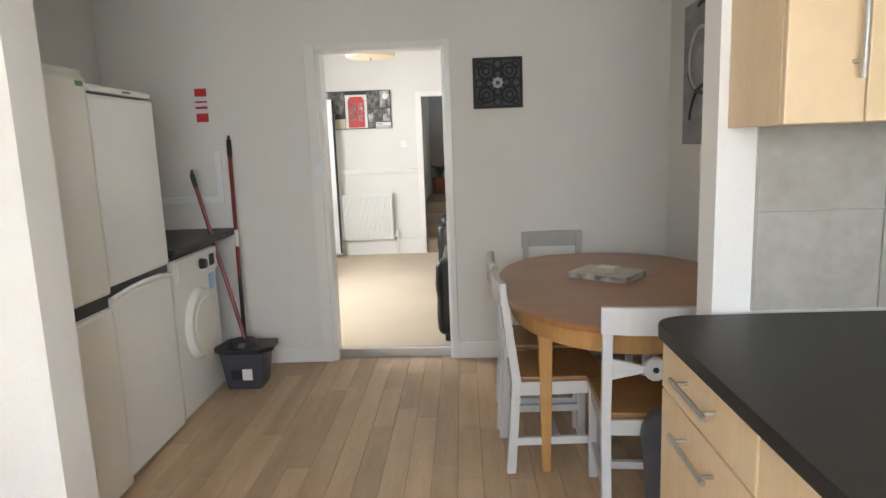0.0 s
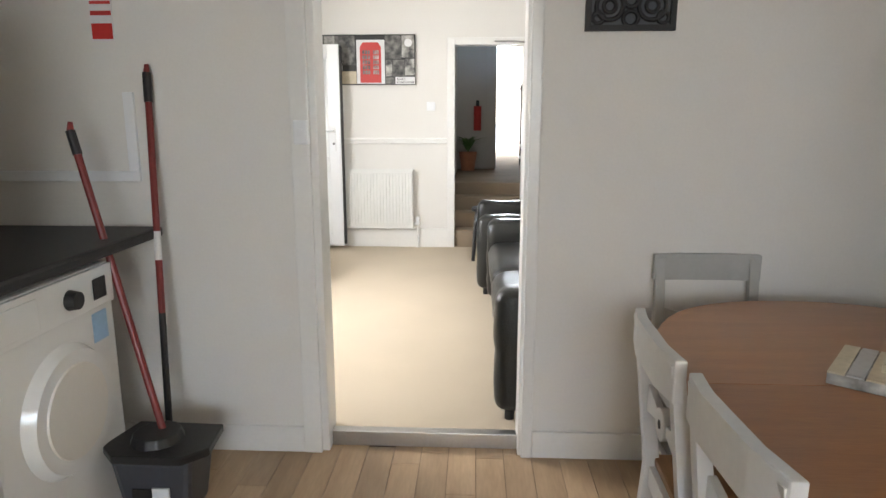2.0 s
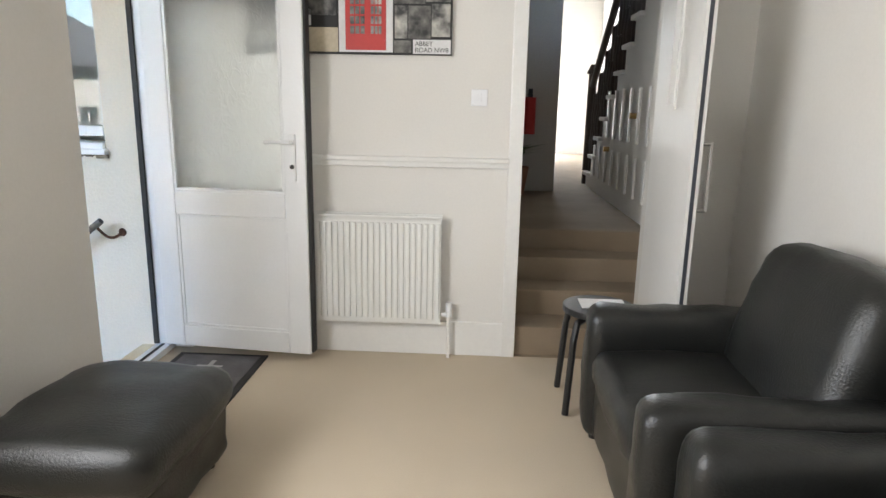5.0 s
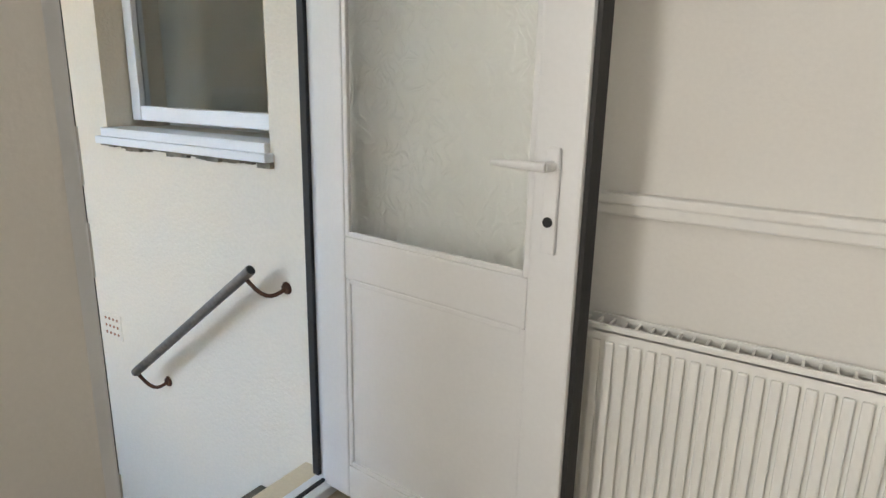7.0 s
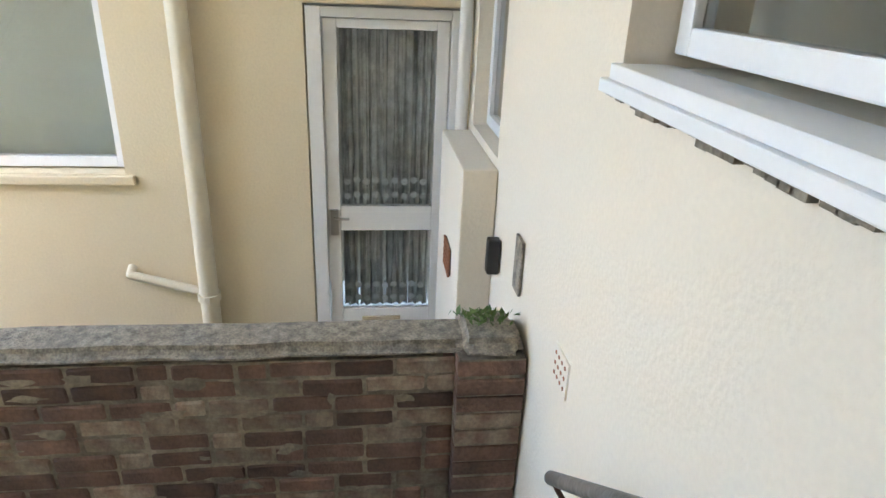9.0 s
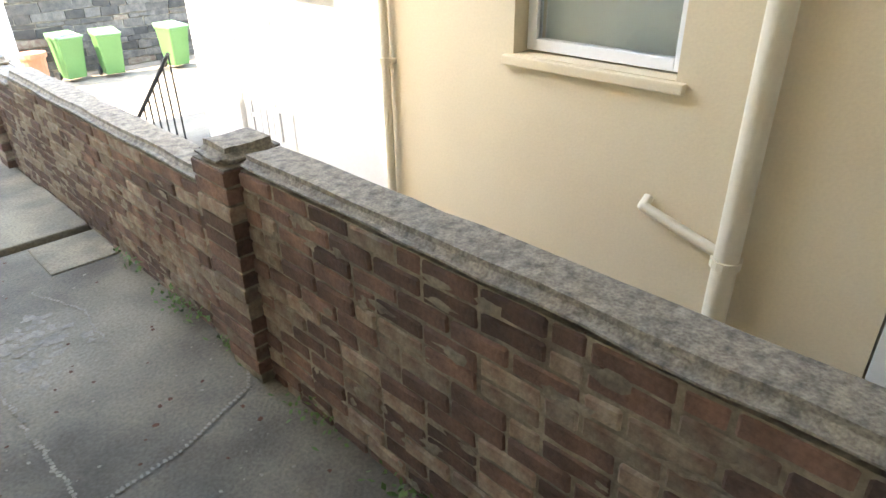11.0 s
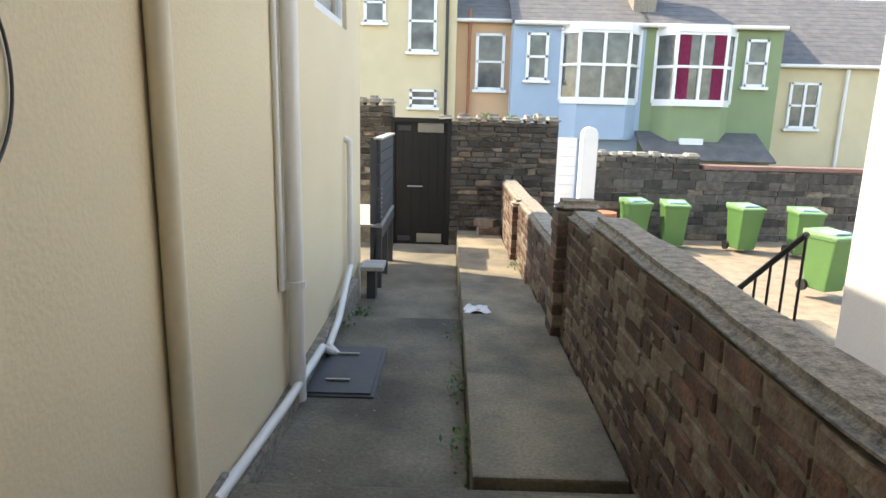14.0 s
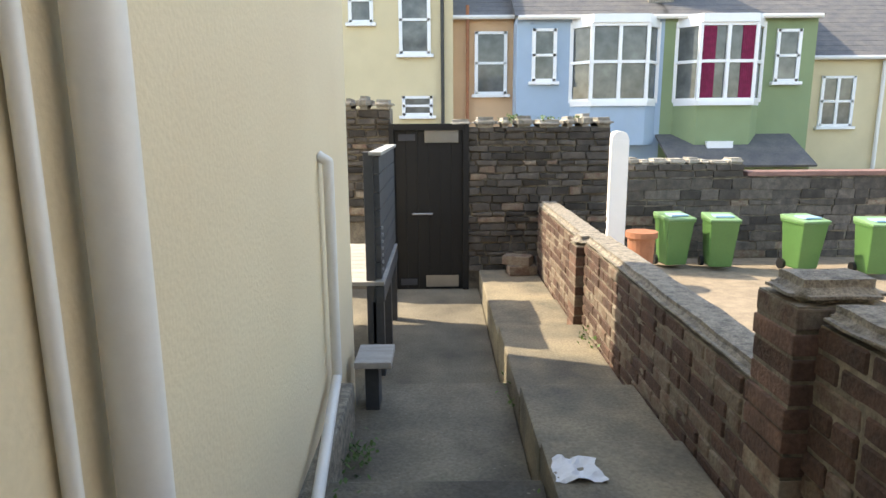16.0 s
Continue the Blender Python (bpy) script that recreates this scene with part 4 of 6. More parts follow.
tube(bm, (-2.9, Y - 0.4, -2.6), (-2.9, Y - 0.4, 4.4), 0.05, seg=8)
part("downpipe", bm, M_BLACK, cream)
chim = thing("chimney", "rendered chimney stack between the roofs", "chimney")
block("stack", M_COPING, (-9.4, -8.7, Y - 1.6, Y - 0.6, 3.3, 5.8), chim)
lean = thing("lean_to", "low slate lean-to roof with a white vent", "lean-to")
block("wall", M_GREEN, (-12.6, -9.0, Y, Y + 1.3, -2.7, -0.75), lean)
block("roof", M_SLATE, (-12.7, -8.9, 0, 1.75, 0, 0.06), lean, "dark slate lean-to roof", m=Matrix.Translation((0, Y + 1.5, -0.85)) @ Matrix.Rotation(math.pi, 4, "Z") @ Matrix.Scale(-1, 4, (1, 0, 0)) @ Matrix.Rotation(radians(27), 4, "X"))
block("vent", M_UPVC, (-10.8, -10.1, Y + 0.56, Y + 0.72, -0.45, -0.2), lean)
fw = bmesh.new()
cube(fw, -24, -6.45, -11.0, -10.6, -2.7, -0.78)
cube(fw, -9.1, -6.45, -10.99, -10.61, -0.79, -0.52)
FAR_WALL = structure("stone_wall_far", fw, M_MORTAR, "long dark stone wall behind the yard")
bm = bmesh.new()
cube(bm, -24, -9.2, -11.02, -10.55, -0.78, -0.68)
structure("wall_cap", bm, M_REDCAP, "reddish rendered cap on the far wall", 0.02)
# ---- lounge ----
ud = thing("door_back", "open white plastic back door with patterned glass", "door", pose(-2.06, 7.685, 0, 0, 0, -5.5), kind="structure")
W = 0.86
for b in ((0, 0.12, -0.035, 0.035, 0.05, 2.02), (W - 0.12, W, -0.035, 0.035, 0.05, 2.02), (0.12, W - 0.12, -0.035, 0.035, 1.90, 2.02), (0.12, W - 0.12, -0.035, 0.035, 0.80, 0.93), (0.12, W - 0.12, -0.035, 0.035, 0.05, 0.17)):
    block("door_rail", M_UPVC, b, ud, bevel=0.008)
block("panel", M_UPVC, (0.12, W - 0.12, -0.022, 0.022, 0.17, 0.80), ud, bevel=0.003)
for b in ((0.12, 0.135, 0.17, 0.80), (W - 0.135, W - 0.12, 0.17, 0.80), (0.135, W - 0.135, 0.17, 0.185), (0.135, W - 0.135, 0.785, 0.80), (0.12, 0.135, 0.93, 1.90), (W - 0.135, W - 0.12, 0.93, 1.90), (0.135, W - 0.135, 0.93, 0.945), (0.135, W - 0.135, 1.885, 1.90)):
    block("bead", M_UPVC, (b[0], b[1], -0.03, -0.021, b[2], b[3]), ud, bevel=0.003)
pane = block("pane", M_FROST, (0.125, W - 0.125, -0.008, 0.008, 0.935, 1.895), ud, "leaf-patterned obscured glass")
pane.visible_shadow = False
block("edge_seal", M_RUBBER, (W, W + 0.012, -0.022, 0.03, 0.06, 2.01), ud, "dark rubber seal and lock strip")
hnd = block("handle_plate", M_UPVC, (W - 0.085, W - 0.05, -0.048, -0.035, 1.0, 1.24), ud, bevel=0.005)
bm = bmesh.new()
tube(bm, (W - 0.068, -0.045, 1.2), (W - 0.068, -0.085, 1.2), 0.012)
tube(bm, (W - 0.06, -0.085, 1.2), (W - 0.20, -0.085, 1.2), 0.011, 0.008)
part("lever", bm, M_UPVC, hnd, "white lever handle", smooth=True)
bm = bmesh.new()
tube(bm, (W - 0.068, -0.049, 1.075), (W - 0.068, -0.052, 1.075), 0.012)
part("keyhole", bm, M_BLACK, hnd)
fr = thing("door_frame_back", "white plastic back door frame with dark seals", "door frame", kind="structure")
for b in ((-2.14, -2.05, 7.70, 7.757, 0.0, 2.05), (-2.14, -2.05, 6.90, 6.965, 0.0, 2.05), (-2.14, -2.05, 6.965, 7.70, 2.02, 2.07), (-2.14, -2.05, 6.965, 7.70, -0.02, 0.035)):
    block("frame", M_UPVC, b, fr, bevel=0.006)
for b in ((-2.15, -2.125, 6.955, 6.978, 0.035, 2.02), (-2.15, -2.125, 7.685, 7.712, 0.035, 2.02), (-2.10, -2.085, 6.985, 7.68, 0.035, 0.04), (-2.075, -2.066, 6.965, 6.974, 0.035, 2.02)):
    block("seal", M_RUBBER, b, fr)
for z in (0.35, 0.95, 1.15, 1.7):
    block("lock_keep", M_STEEL, (-2.075, -2.055, 6.965, 6.971, z, z + 0.12), fr)
# radiator
rad = thing("radiator", "white panel radiator with vertical flutes", "radiator", pose(-1.34, 7.70, 0.205))
block("panel", M_WHITE_GOODS, (0, 0.83, 0.0, 0.02, 0, 0.6), rad, bevel=0.006)
for i in range(25):
    bm = bmesh.new()
    v = cube(bm, 0.012 + 0.0328 * i, 0.034 + 0.0328 * i, -0.013, 0.0, 0.03, 0.57)
    part("flute", bm, M_WHITE_GOODS, rad, bevel=0.005)
bm = bmesh.new()
for i in range(26):
    cube(bm, 0.01 + 0.032 * i, 0.016 + 0.032 * i, 0.02, 0.075, 0.592, 0.602)
cube(bm, 0.0, 0.83, 0.0, 0.006, 0.59, 0.61)
cube(bm, 0.0, 0.83, 0.07, 0.076, 0.59, 0.61)
part("top_grille", bm, M_WHITE_GOODS, rad)
bm = bmesh.new()
tube(bm, (0.835, 0.03, 0.05), (0.87, 0.03, 0.05), 0.014)
tube(bm, (0.875, 0.03, 0.04), (0.875, 0.03, 0.12), 0.018)
part("valve", bm, M_UPVC, rad, "white radiator valve")
bm = bmesh.new()
tube(bm, (0.875, 0.03, 0.04), (0.875, 0.03, -0.205), 0.009)
part("feed_pipe", bm, M_GLOSS, rad)
# woodwork
dado = bmesh.new()
cube(dado, -2.0, -0.16, 7.765, 7.79, 1.07, 1.10)
cube(dado, -2.0, -0.16, 7.75, 7.79, 1.10, 1.125)
structure("trim_dado", dado, M_GLOSS, "white moulded dado rail", 0.006)
sk = bmesh.new()
cube(sk, -2.0, -0.16, 7.772, 7.79, 0, 0.20)
cube(sk, 0.67, 1.06, 7.772, 7.79, 0, 0.20)
cube(sk, 1.042, 1.06, 3.84, 7.77, 0, 0.15)
cube(sk, -1.95, -1.932, 3.84, 6.85, 0, 0.15)
cube(sk, -1.95, -0.59, 3.684, 3.70, KF, KF + 0.115)
cube(sk, 0.36, 1.77, 3.684, 3.70, KF, KF + 0.115)
cube(sk, 1.754, 1.77, 1.40, 3.684, KF, KF + 0.115)
structure("baseboard", sk, M_GLOSS, "white painted skirting board", 0.005)
ar = bmesh.new()
for b in ((-0.165, -0.09, 7.768, 7.79, 0, 2.10), (0.60, 0.67, 7.768, 7.79, 0, 2.10), (-0.09, 0.60, 7.768, 7.79, 2.03, 2.10), (-0.59, -0.515, 3.68, 3.70, KF, 2.08), (0.315, 0.36, 3.68, 3.70, KF, 2.08), (-0.515, 0.315, 3.68, 3.70, 2.035, 2.08), (-0.52, -0.487, 3.70, 3.84, KF, 2.03), (0.302, 0.335, 3.70, 3.84, KF, 2.03), (-0.52, 0.335, 3.70, 3.84, 2.03, 2.06)):
    cube(ar, *b)
structure("trim_architrave", ar, M_GLOSS, "white painted door architraves", 0.006)
bm = bmesh.new()
cube(bm, -0.487, 0.302, 3.752, 3.80, KF, 0.006)
structure("trim_threshold", bm, M_STEEL, "metal carpet threshold strip", 0.003)


def switch(label, at):
    ob = thing("light_switch", label, "switch", at)
    block("plate", M_UPVC, (-0.043, 0.043, -0.012, 0, -0.043, 0.043), ob, bevel=0.004)
    block("rocker", M_UPVC, (-0.012, 0.012, -0.018, -0.012, -0.02, 0.02), ob, bevel=0.002)


switch("white plastic light switch on the wall", pose(-0.33, 7.79, 1.44))
sw2 = thing("light_switch", "white surface-mounted switch on the doorway edge", "switch", pose(-0.54, 3.68, 1.27))
block("box", M_UPVC, (-0.028, 0.028, -0.035, 0, -0.045, 0.045), sw2, bevel=0.006)
block("rocker", M_UPVC, (-0.009, 0.009, -0.04, -0.035, -0.014, 0.014), sw2, bevel=0.003)

# collage canvas
cnv = thing("canvas_picture", "black and white city collage canvas with a red telephone box", "picture", pose(-1.55, 7.79, 1.65))
block("canvas", M_INK, (0, 1.07, -0.03, 0, 0, 0.48), cnv, bevel=0.003)
for x0, x1, z0, z1, mat in ((0.01, 0.16, 0.2, 0.47, M_PHOTODARK), (0.165, 0.27, 0.26, 0.47, M_PHOTO), (0.275, 0.47, 0.19, 0.47, M_PHOTODARK), (0.01, 0.2, 0.01, 0.19, M_PHOTO), (0.21, 0.48, 0.01, 0.13, M_SEPIA), (0.28, 0.34, 0.14, 0.22, M_PAPER), (0.485, 0.765, 0.01, 0.43, M_PAPER), (0.77, 0.93, 0.25, 0.47, M_PHOTODARK), (0.935, 1.06, 0.26, 0.47, M_PHOTO), (0.775, 0.84, 0.08, 0.24, M_PHOTO), (0.845, 0.96, 0.08, 0.24, M_PHOTODARK), (0.965, 1.06, 0.09, 0.25, M_PHOTO), (0.77, 0.86, 0.01, 0.07, M_PHOTODARK)):
    block("photograph", mat, (x0, x1, -0.034, -0.03, z0, z1), cnv)
tb = bmesh.new()
prism(tb, [(0.52, 0.02), (0.73, 0.02), (0.73, 0.36), (0.70, 0.405), (0.55, 0.405), (0.52, 0.36)], 0.034, 0.038, Matrix.Rotation(radians(90), 4, "X"))
tbo = part("telephone_box", tb, M_REDBRIGHT, cnv, "printed red telephone box")
for i in range(3):
    for k in range(5):
        block("pane", M_PHOTODARK, (0.545 + 0.027 * i, 0.566 + 0.027 * i, -0.040, -0.038, 0.1 + 0.048 * k, 0.138 + 0.048 * k), tbo)
        block("pane", M_PHOTO, (0.652 + 0.02 * i, 0.667 + 0.02 * i, -0.040, -0.038, 0.1 + 0.048 * k, 0.138 + 0.048 * k), tbo)
clock = bmesh.new()
tube(clock, (1.0, -0.034, 0.40), (1.0, -0.036, 0.40), 0.038, seg=20)
part("clock_face", clock, M_PAPER, cnv)
sign = block("street_sign", M_PAPER, (0.87, 1.065, -0.037, -0.03, 0.005, 0.075), cnv)


def text(body, size, at, mat, parent):
    c = bpy.data.curves.new("lettering", "FONT")
    c.body, c.size, c.extrude = body, size, 0.0006
    ob = new("lettering", c)
    c.materials.append(mat)
    ob.parent, ob.matrix_basis = parent, at
    return ob


text("ABBEY", 0.032, pose(0.88, -0.039, 0.044, 90), M_INK, sign)
text("ROAD NW8", 0.032, pose(0.88, -0.039, 0.013, 90), M_INK, sign)


# sofas
def cushion(bm, x0, x1, y0, y1, z0, z1, puff=0.03, seed=0, r=0.05):
    s = bmesh.new()
    cube(s, x0, x1, y0, y1, z0, z1)
    bmesh.ops.bevel(s, geom=s.edges[:], offset=r, segments=3, profile=0.5, affect="EDGES")
    bmesh.ops.subdivide_edges(s, edges=[e for e in s.edges if e.calc_length() > 0.12], cuts=7, use_grid_fill=True)
    bmesh.ops.recalc_face_normals(s, faces=s.faces[:])
    c, h = Vector(((x0 + x1) / 2, (y0 + y1) / 2, (z0 + z1) / 2)), Vector(((x1 - x0) / 2, (y1 - y0) / 2, (z1 - z0) / 2))
    s.normal_update()
    for v in s.verts:
        q = Vector(((v.co[i] - c[i]) / h[i] for i in range(3)))
        k = sum(1 - min(1, abs(a)) ** 2 for a in q) / 2
        v.co += v.normal * (puff * k + 0.010 * noise.noise(v.co * 11 + Vector((seed, 0, 0))) + 0.006 * noise.noise(Vector((v.co.x * 30, v.co.y * 9, seed))))
    me = bpy.data.meshes.new("cushion_tmp")
    s.to_mesh(me)
    s.free()
    bm.from_mesh(me)
    bpy.data.meshes.remove(me)


def sofa(label, at, width, seats):
    """Front at x = 0, back at x = 0.84, arms along x."""
    ob = thing("sofa", label, "sofa", at, "black leather seats")
    bm = bmesh.new()
    cushion(bm, 0.03, 0.82, 0.02, width - 0.02, 0.06, 0.34, 0.0, 1, 0.03)
    part("base", bm, M_LEATHER, ob, smooth=True)
    for k, (a, b) in enumerate(((0.0, 0.17), (width - 0.17, width))):
        bm = bmesh.new()
        cushion(bm, 0.0, 0.83, a, b, 0.05, 0.60, 0.012, 3 + k, 0.05)
        part("arm", bm, M_LEATHER, ob, "padded black leather arm", smooth=True)
    w = (width - 0.34) / seats
    for i in range(seats):
        bm = bmesh.new()
        cushion(bm, 0.02, 0.62, 0.17 + w * i + 0.005, 0.17 + w * (i + 1) - 0.005, 0.30, 0.45, 0.03, 7 + i)
        part("seat_cushion", bm, M_LEATHER, ob, "creased black leather seat cushion", smooth=True)
        bm = bmesh.new()
        cushion(bm, 0.0, 0.24, 0.17 + w * i + 0.005, 0.17 + w * (i + 1) - 0.005, 0.0, 0.56, 0.05, 17 + i, 0.07)
        bmesh.ops.transform(bm, matrix=Matrix.Translation((0.50, 0, 0.38)) @ Matrix.Rotation(radians(16), 4, "Y"), verts=bm.verts[:])
        part("back_cushion", bm, M_LEATHER, ob, "puffy black leather back cushion", smooth=True)
    bm = bmesh.new()
    cushion(bm, 0.70, 0.84, 0.02, width - 0.02, 0.05, 0.78, 0.0, 29, 0.03)
    part("back_frame", bm, M_LEATHER, ob, smooth=True)
    for x in (0.06, 0.76):
        for y in (0.06, width - 0.06):
            bm = bmesh.new()
            tube(bm, (x, y, 0), (x, y, 0.07), 0.022, seg=10)
            part("foot", bm, M_BLACK, ob)
    return ob


sofa("black leather armchair against the lounge wall", pose(0.15, 5.93, 0), 1.03, 1)
sofa("black leather two seat sofa beside the armchair", pose(0.22, 3.86, 0), 2.04, 2)
pf = thing("footstool", "creased black leather footstool on the carpet", "footstool", pose(-1.84, 5.93, 0.0))
bm = bmesh.new()
cushion(bm, 0, 0.58, 0, 0.68, 0.24, 0.40, 0.025, 5, 0.06)
part("cushion_top", bm, M_LEATHER, pf, smooth=True)
bm = bmesh.new()
cushion(bm, 0.02, 0.56, 0.02, 0.66, 0.05, 0.27, 0.0, 6, 0.03)
part("base", bm, M_LEATHER, pf, smooth=True)
for x in (0.06, 0.5):
    for y in (0.06, 0.6):
        bm = bmesh.new()
        tube(bm, (x, y, 0), (x, y, 0.06), 0.02)
        part("foot", bm, M_BLACK, pf)
stool = thing("stool", "black bentwood stool with a paper on it", "stool", pose(0.26, 7.22, 0))
bm = bmesh.new()
tube(bm, (0, 0, 0.47), (0, 0, 0.50), 0.17, seg=28)
part("seat", bm, M_BLACK, stool, bevel=0.006)
for a in (45, 135, 225, 315):
    bm = bmesh.new()
    c, s = math.cos(radians(a)), math.sin(radians(a))
    run(bm, [(0.10 * c, 0.10 * s, 0.46), (0.165 * c, 0.165 * s, 0.445), (0.185 * c, 0.185 * s, 0.37), (0.215 * c, 0.215 * s, 0.014)], 0.016, 8)
    part("leg", bm, M_BLACK, stool)
tagged(block("leaflet", M_PAPER, (0.17, 0.38, 7.16, 7.30, 0.501, 0.506)), "white leaflet lying on the stool", "paper")
mat_ = thing("door_mat", "grey woven door mat with a black border", "mat", pose(-1.97, 6.86, 0.001))
block("border", M_INK, (0, 0.50, 0, 0.78, 0, 0.008), mat_, bevel=0.003)
block("woven_face", M_MAT, (0.035, 0.465, 0.035, 0.745, 0.008, 0.012), mat_)
for y in (0.16, 0.30, 0.44, 0.58):
    block("printed_bar", M_CANVASPALE, (0.17, 0.31, y, y + 0.025, 0.012, 0.0125), mat_)
    block("printed_bar", M_CANVASPALE, (0.225, 0.25, y + 0.02, y + 0.09, 0.012, 0.0125), mat_)
# hall door leaf
hd = thing("door_hall", "open white door with a glazed strip and steel pull", "door", pose(0.60, 7.765, 0, 0, 0, -92.5), kind="structure")
for b in ((0, 0.30, 0.012, 2.0), (0.40, 0.74, 0.012, 2.0), (0.30, 0.40, 0.012, 1.42), (0.30, 0.40, 1.9, 2.0)):
    block("leaf", M_GLOSS, (b[0], b[1], -0.022, 0.022, b[2], b[3]), hd)
p = block("pane", M_GLASS, (0.30, 0.40, -0.004, 0.004, 1.42, 1.9), hd)
p.visible_shadow = False
for b in ((0.28, 0.30, 1.40, 1.92), (0.40, 0.42, 1.40, 1.92), (0.30, 0.40, 1.40, 1.42), (0.30, 0.40, 1.90, 1.92)):
    block("bead", M_GLOSS, (b[0], b[1], -0.03, -0.022, b[2], b[3]), hd)
bm = bmesh.new()
run(bm, [(0.69, 0.02, 0.98), (0.69, 0.07, 0.98), (0.69, 0.07, 1.26), (0.69, 0.02, 1.26)], 0.009, 10)
part("pull_handle", bm, M_STEEL, hd, "steel D pull handle", smooth=True)
block("intumescent_strip", M_GREYPLASTIC, (0.74, 0.742, -0.008, 0.008, 0.02, 1.99), hd)
bm = bmesh.new()
run(bm, [(0.25, 0.05, 2.02), (0.10, -0.16, 2.05), (0.02, -0.30, 2.06)], 0.008, 8)
part("closer_arm", bm, M_STEEL, hd)
# ceiling lamp
lamp = thing("ceiling_lamp", "cream drum fabric ceiling light", "lamp", pose(-0.41, 5.6, 2.24))
bm = bmesh.new()
tube(bm, (0, 0, 0.0), (0, 0, 0.18), 0.23, seg=32)
part("shade", bm, M_SHADE, lamp)
bm = bmesh.new()
tube(bm, (0, 0, -0.03), (0, 0, 0.32), 0.008)
part("stem", bm, M_STEEL, lamp)
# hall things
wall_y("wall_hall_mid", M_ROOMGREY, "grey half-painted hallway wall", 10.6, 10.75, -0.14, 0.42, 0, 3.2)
wall_x("wall_hall_mid_side", M_WALL, "white hallway side wall", 0.30, 0.42, 10.75, 16.0, 0, 3.2)
stair = thing("staircase", "white panelled staircase with dark turned balusters", "staircase")
prof = [(11.2, 0.555)]
for i in range(10):
    prof += [(11.2 - 0.25 * i, 0.75 + 0.19 * i), (10.95 - 0.25 * i, 0.75 + 0.19 * i)]
prof += [(8.7, 0.555)]
bm = bmesh.new()
prism(bm, prof, 0.83, 0.93, Matrix(((0, 0, 1, 0), (1, 0, 0, 0), (0, 1, 0, 0), (0, 0, 0, 1))))
part("spandrel", bm, M_WALL, stair, "white panelled stair side")
for i in range(10):
    y, z = 11.2 - 0.25 * i, 0.75 + 0.19 * i
    block("tread_end", M_WALL, (0.79, 0.94, y - 0.27, y + 0.02, z - 0.03, z + 0.005), stair, bevel=0.008)
    for dy in (0.06, 0.18):
        bm = bmesh.new()
        for a, b, r0, r1 in ((0, 0.15, 0.02, 0.02), (0.15, 0.3, 0.02, 0.038), (0.3, 0.5, 0.038, 0.016), (0.5, 0.62, 0.028, 0.03), (0.62, 0.8, 0.022, 0.02)):
            tube(bm, (0.86, y - dy, z + a), (0.86, y - dy, z + b), r0, r1, 8)
        part("baluster", bm, M_DARKWOOD, stair)
bm = bmesh.new()
tube(bm, (0.86, 11.35, 0.555), (0.86, 11.35, 1.75), 0.05, 0.045, 12)
tube(bm, (0.86, 11.35, 1.75), (0.86, 11.35, 1.85), 0.07, 0.03, 12)
part("newel_post", bm, M_DARKWOOD, stair, "dark turned newel post")
bm = bmesh.new()
tube(bm, (0.86, 11.35, 1.62), (0.86, 8.9, 3.4), 0.035)
part("handrail", bm, M_DARKWOOD, stair)
for k in range(4):
    for z0, z1 in ((0.75, 1.05), (1.15, 1.55)):
        if z1 < 0.75 + 0.19 * (10 - 2.3 * k) - 0.05:
            block("panel_mould", M_GLOSS, (0.815, 0.83, 8.8 + 0.55 * k, 8.85 + 0.55 * k, z0, z1), stair)
            block("panel_mould", M_GLOSS, (0.815, 0.83, 9.08 + 0.55 * k, 9.13 + 0.55 * k, z0, z1), stair)
for y, z in ((9.2, 1.35), (10.1, 1.05)):
    bm = bmesh.new()
    tube(bm, (0.83, y, z), (0.78, y, z), 0.022)
    part("cupboard_knob", bm, M_BRASS, stair)
ext = thing("fire_extinguisher", "red fire extinguisher on the hallway wall", "extinguisher", pose(0.15, 10.52, 1.15))
bm = bmesh.new()
tube(bm, (0, 0, 0), (0, 0, 0.34), 0.055, seg=14)
part("cylinder", bm, M_REDBRIGHT, ext)
bm = bmesh.new()
tube(bm, (0, 0, 0.34), (0, 0, 0.42), 0.025, 0.02)
part("valve", bm, M_BLACK, ext)
ph = thing("potted_plant", "leafy plant in a terracotta pot on the hall floor", "plant", pose(0.02, 10.3, 0.60))
bm = bmesh.new()
tube(bm, (0, 0, 0), (0, 0, 0.26), 0.09, 0.13, 16)
part("pot", bm, M_TERRACOTTA, ph)
bm, rp = bmesh.new(), random.Random(6)
for i in range(34):
    a, l = rp.uniform(0, 6.28), rp.uniform(0.2, 0.38)
    d = Vector((math.cos(a) * 0.6, math.sin(a) * 0.6, 1)).normalized() * l
    s = Vector((-math.sin(a), math.cos(a), 0)) * 0.02
    o = Vector((0, 0, 0.25))
    vs = [bm.verts.new(o), bm.verts.new(o + d * 0.6 + s), bm.verts.new(o + d + Vector((d.x, d.y, -0.08))), bm.verts.new(o + d * 0.6 - s)]
    bm.faces.new(vs)
part("leaves", bm, M_LEAF, ph)

# ---- kitchen ----
def appliance_door(name, mat, b, parent, label=""):
    return block(name, mat, b, parent, label, bevel=0.018)


f1 = thing("fridge_freezer", "cream white fridge freezer with a dark recessed grip", "fridge")
block("cabinet", M_CREAM_GOODS, (-1.75, -1.15, 1.465, 2.05, KF, 1.73), f1, bevel=0.008)
appliance_door("door", M_CREAM_GOODS, (-1.145, -1.085, 1.465, 2.05, 0.83, 1.73), f1)
appliance_door("door", M_CREAM_GOODS, (-1.145, -1.085, 1.465, 2.05, -0.04, 0.775), f1)
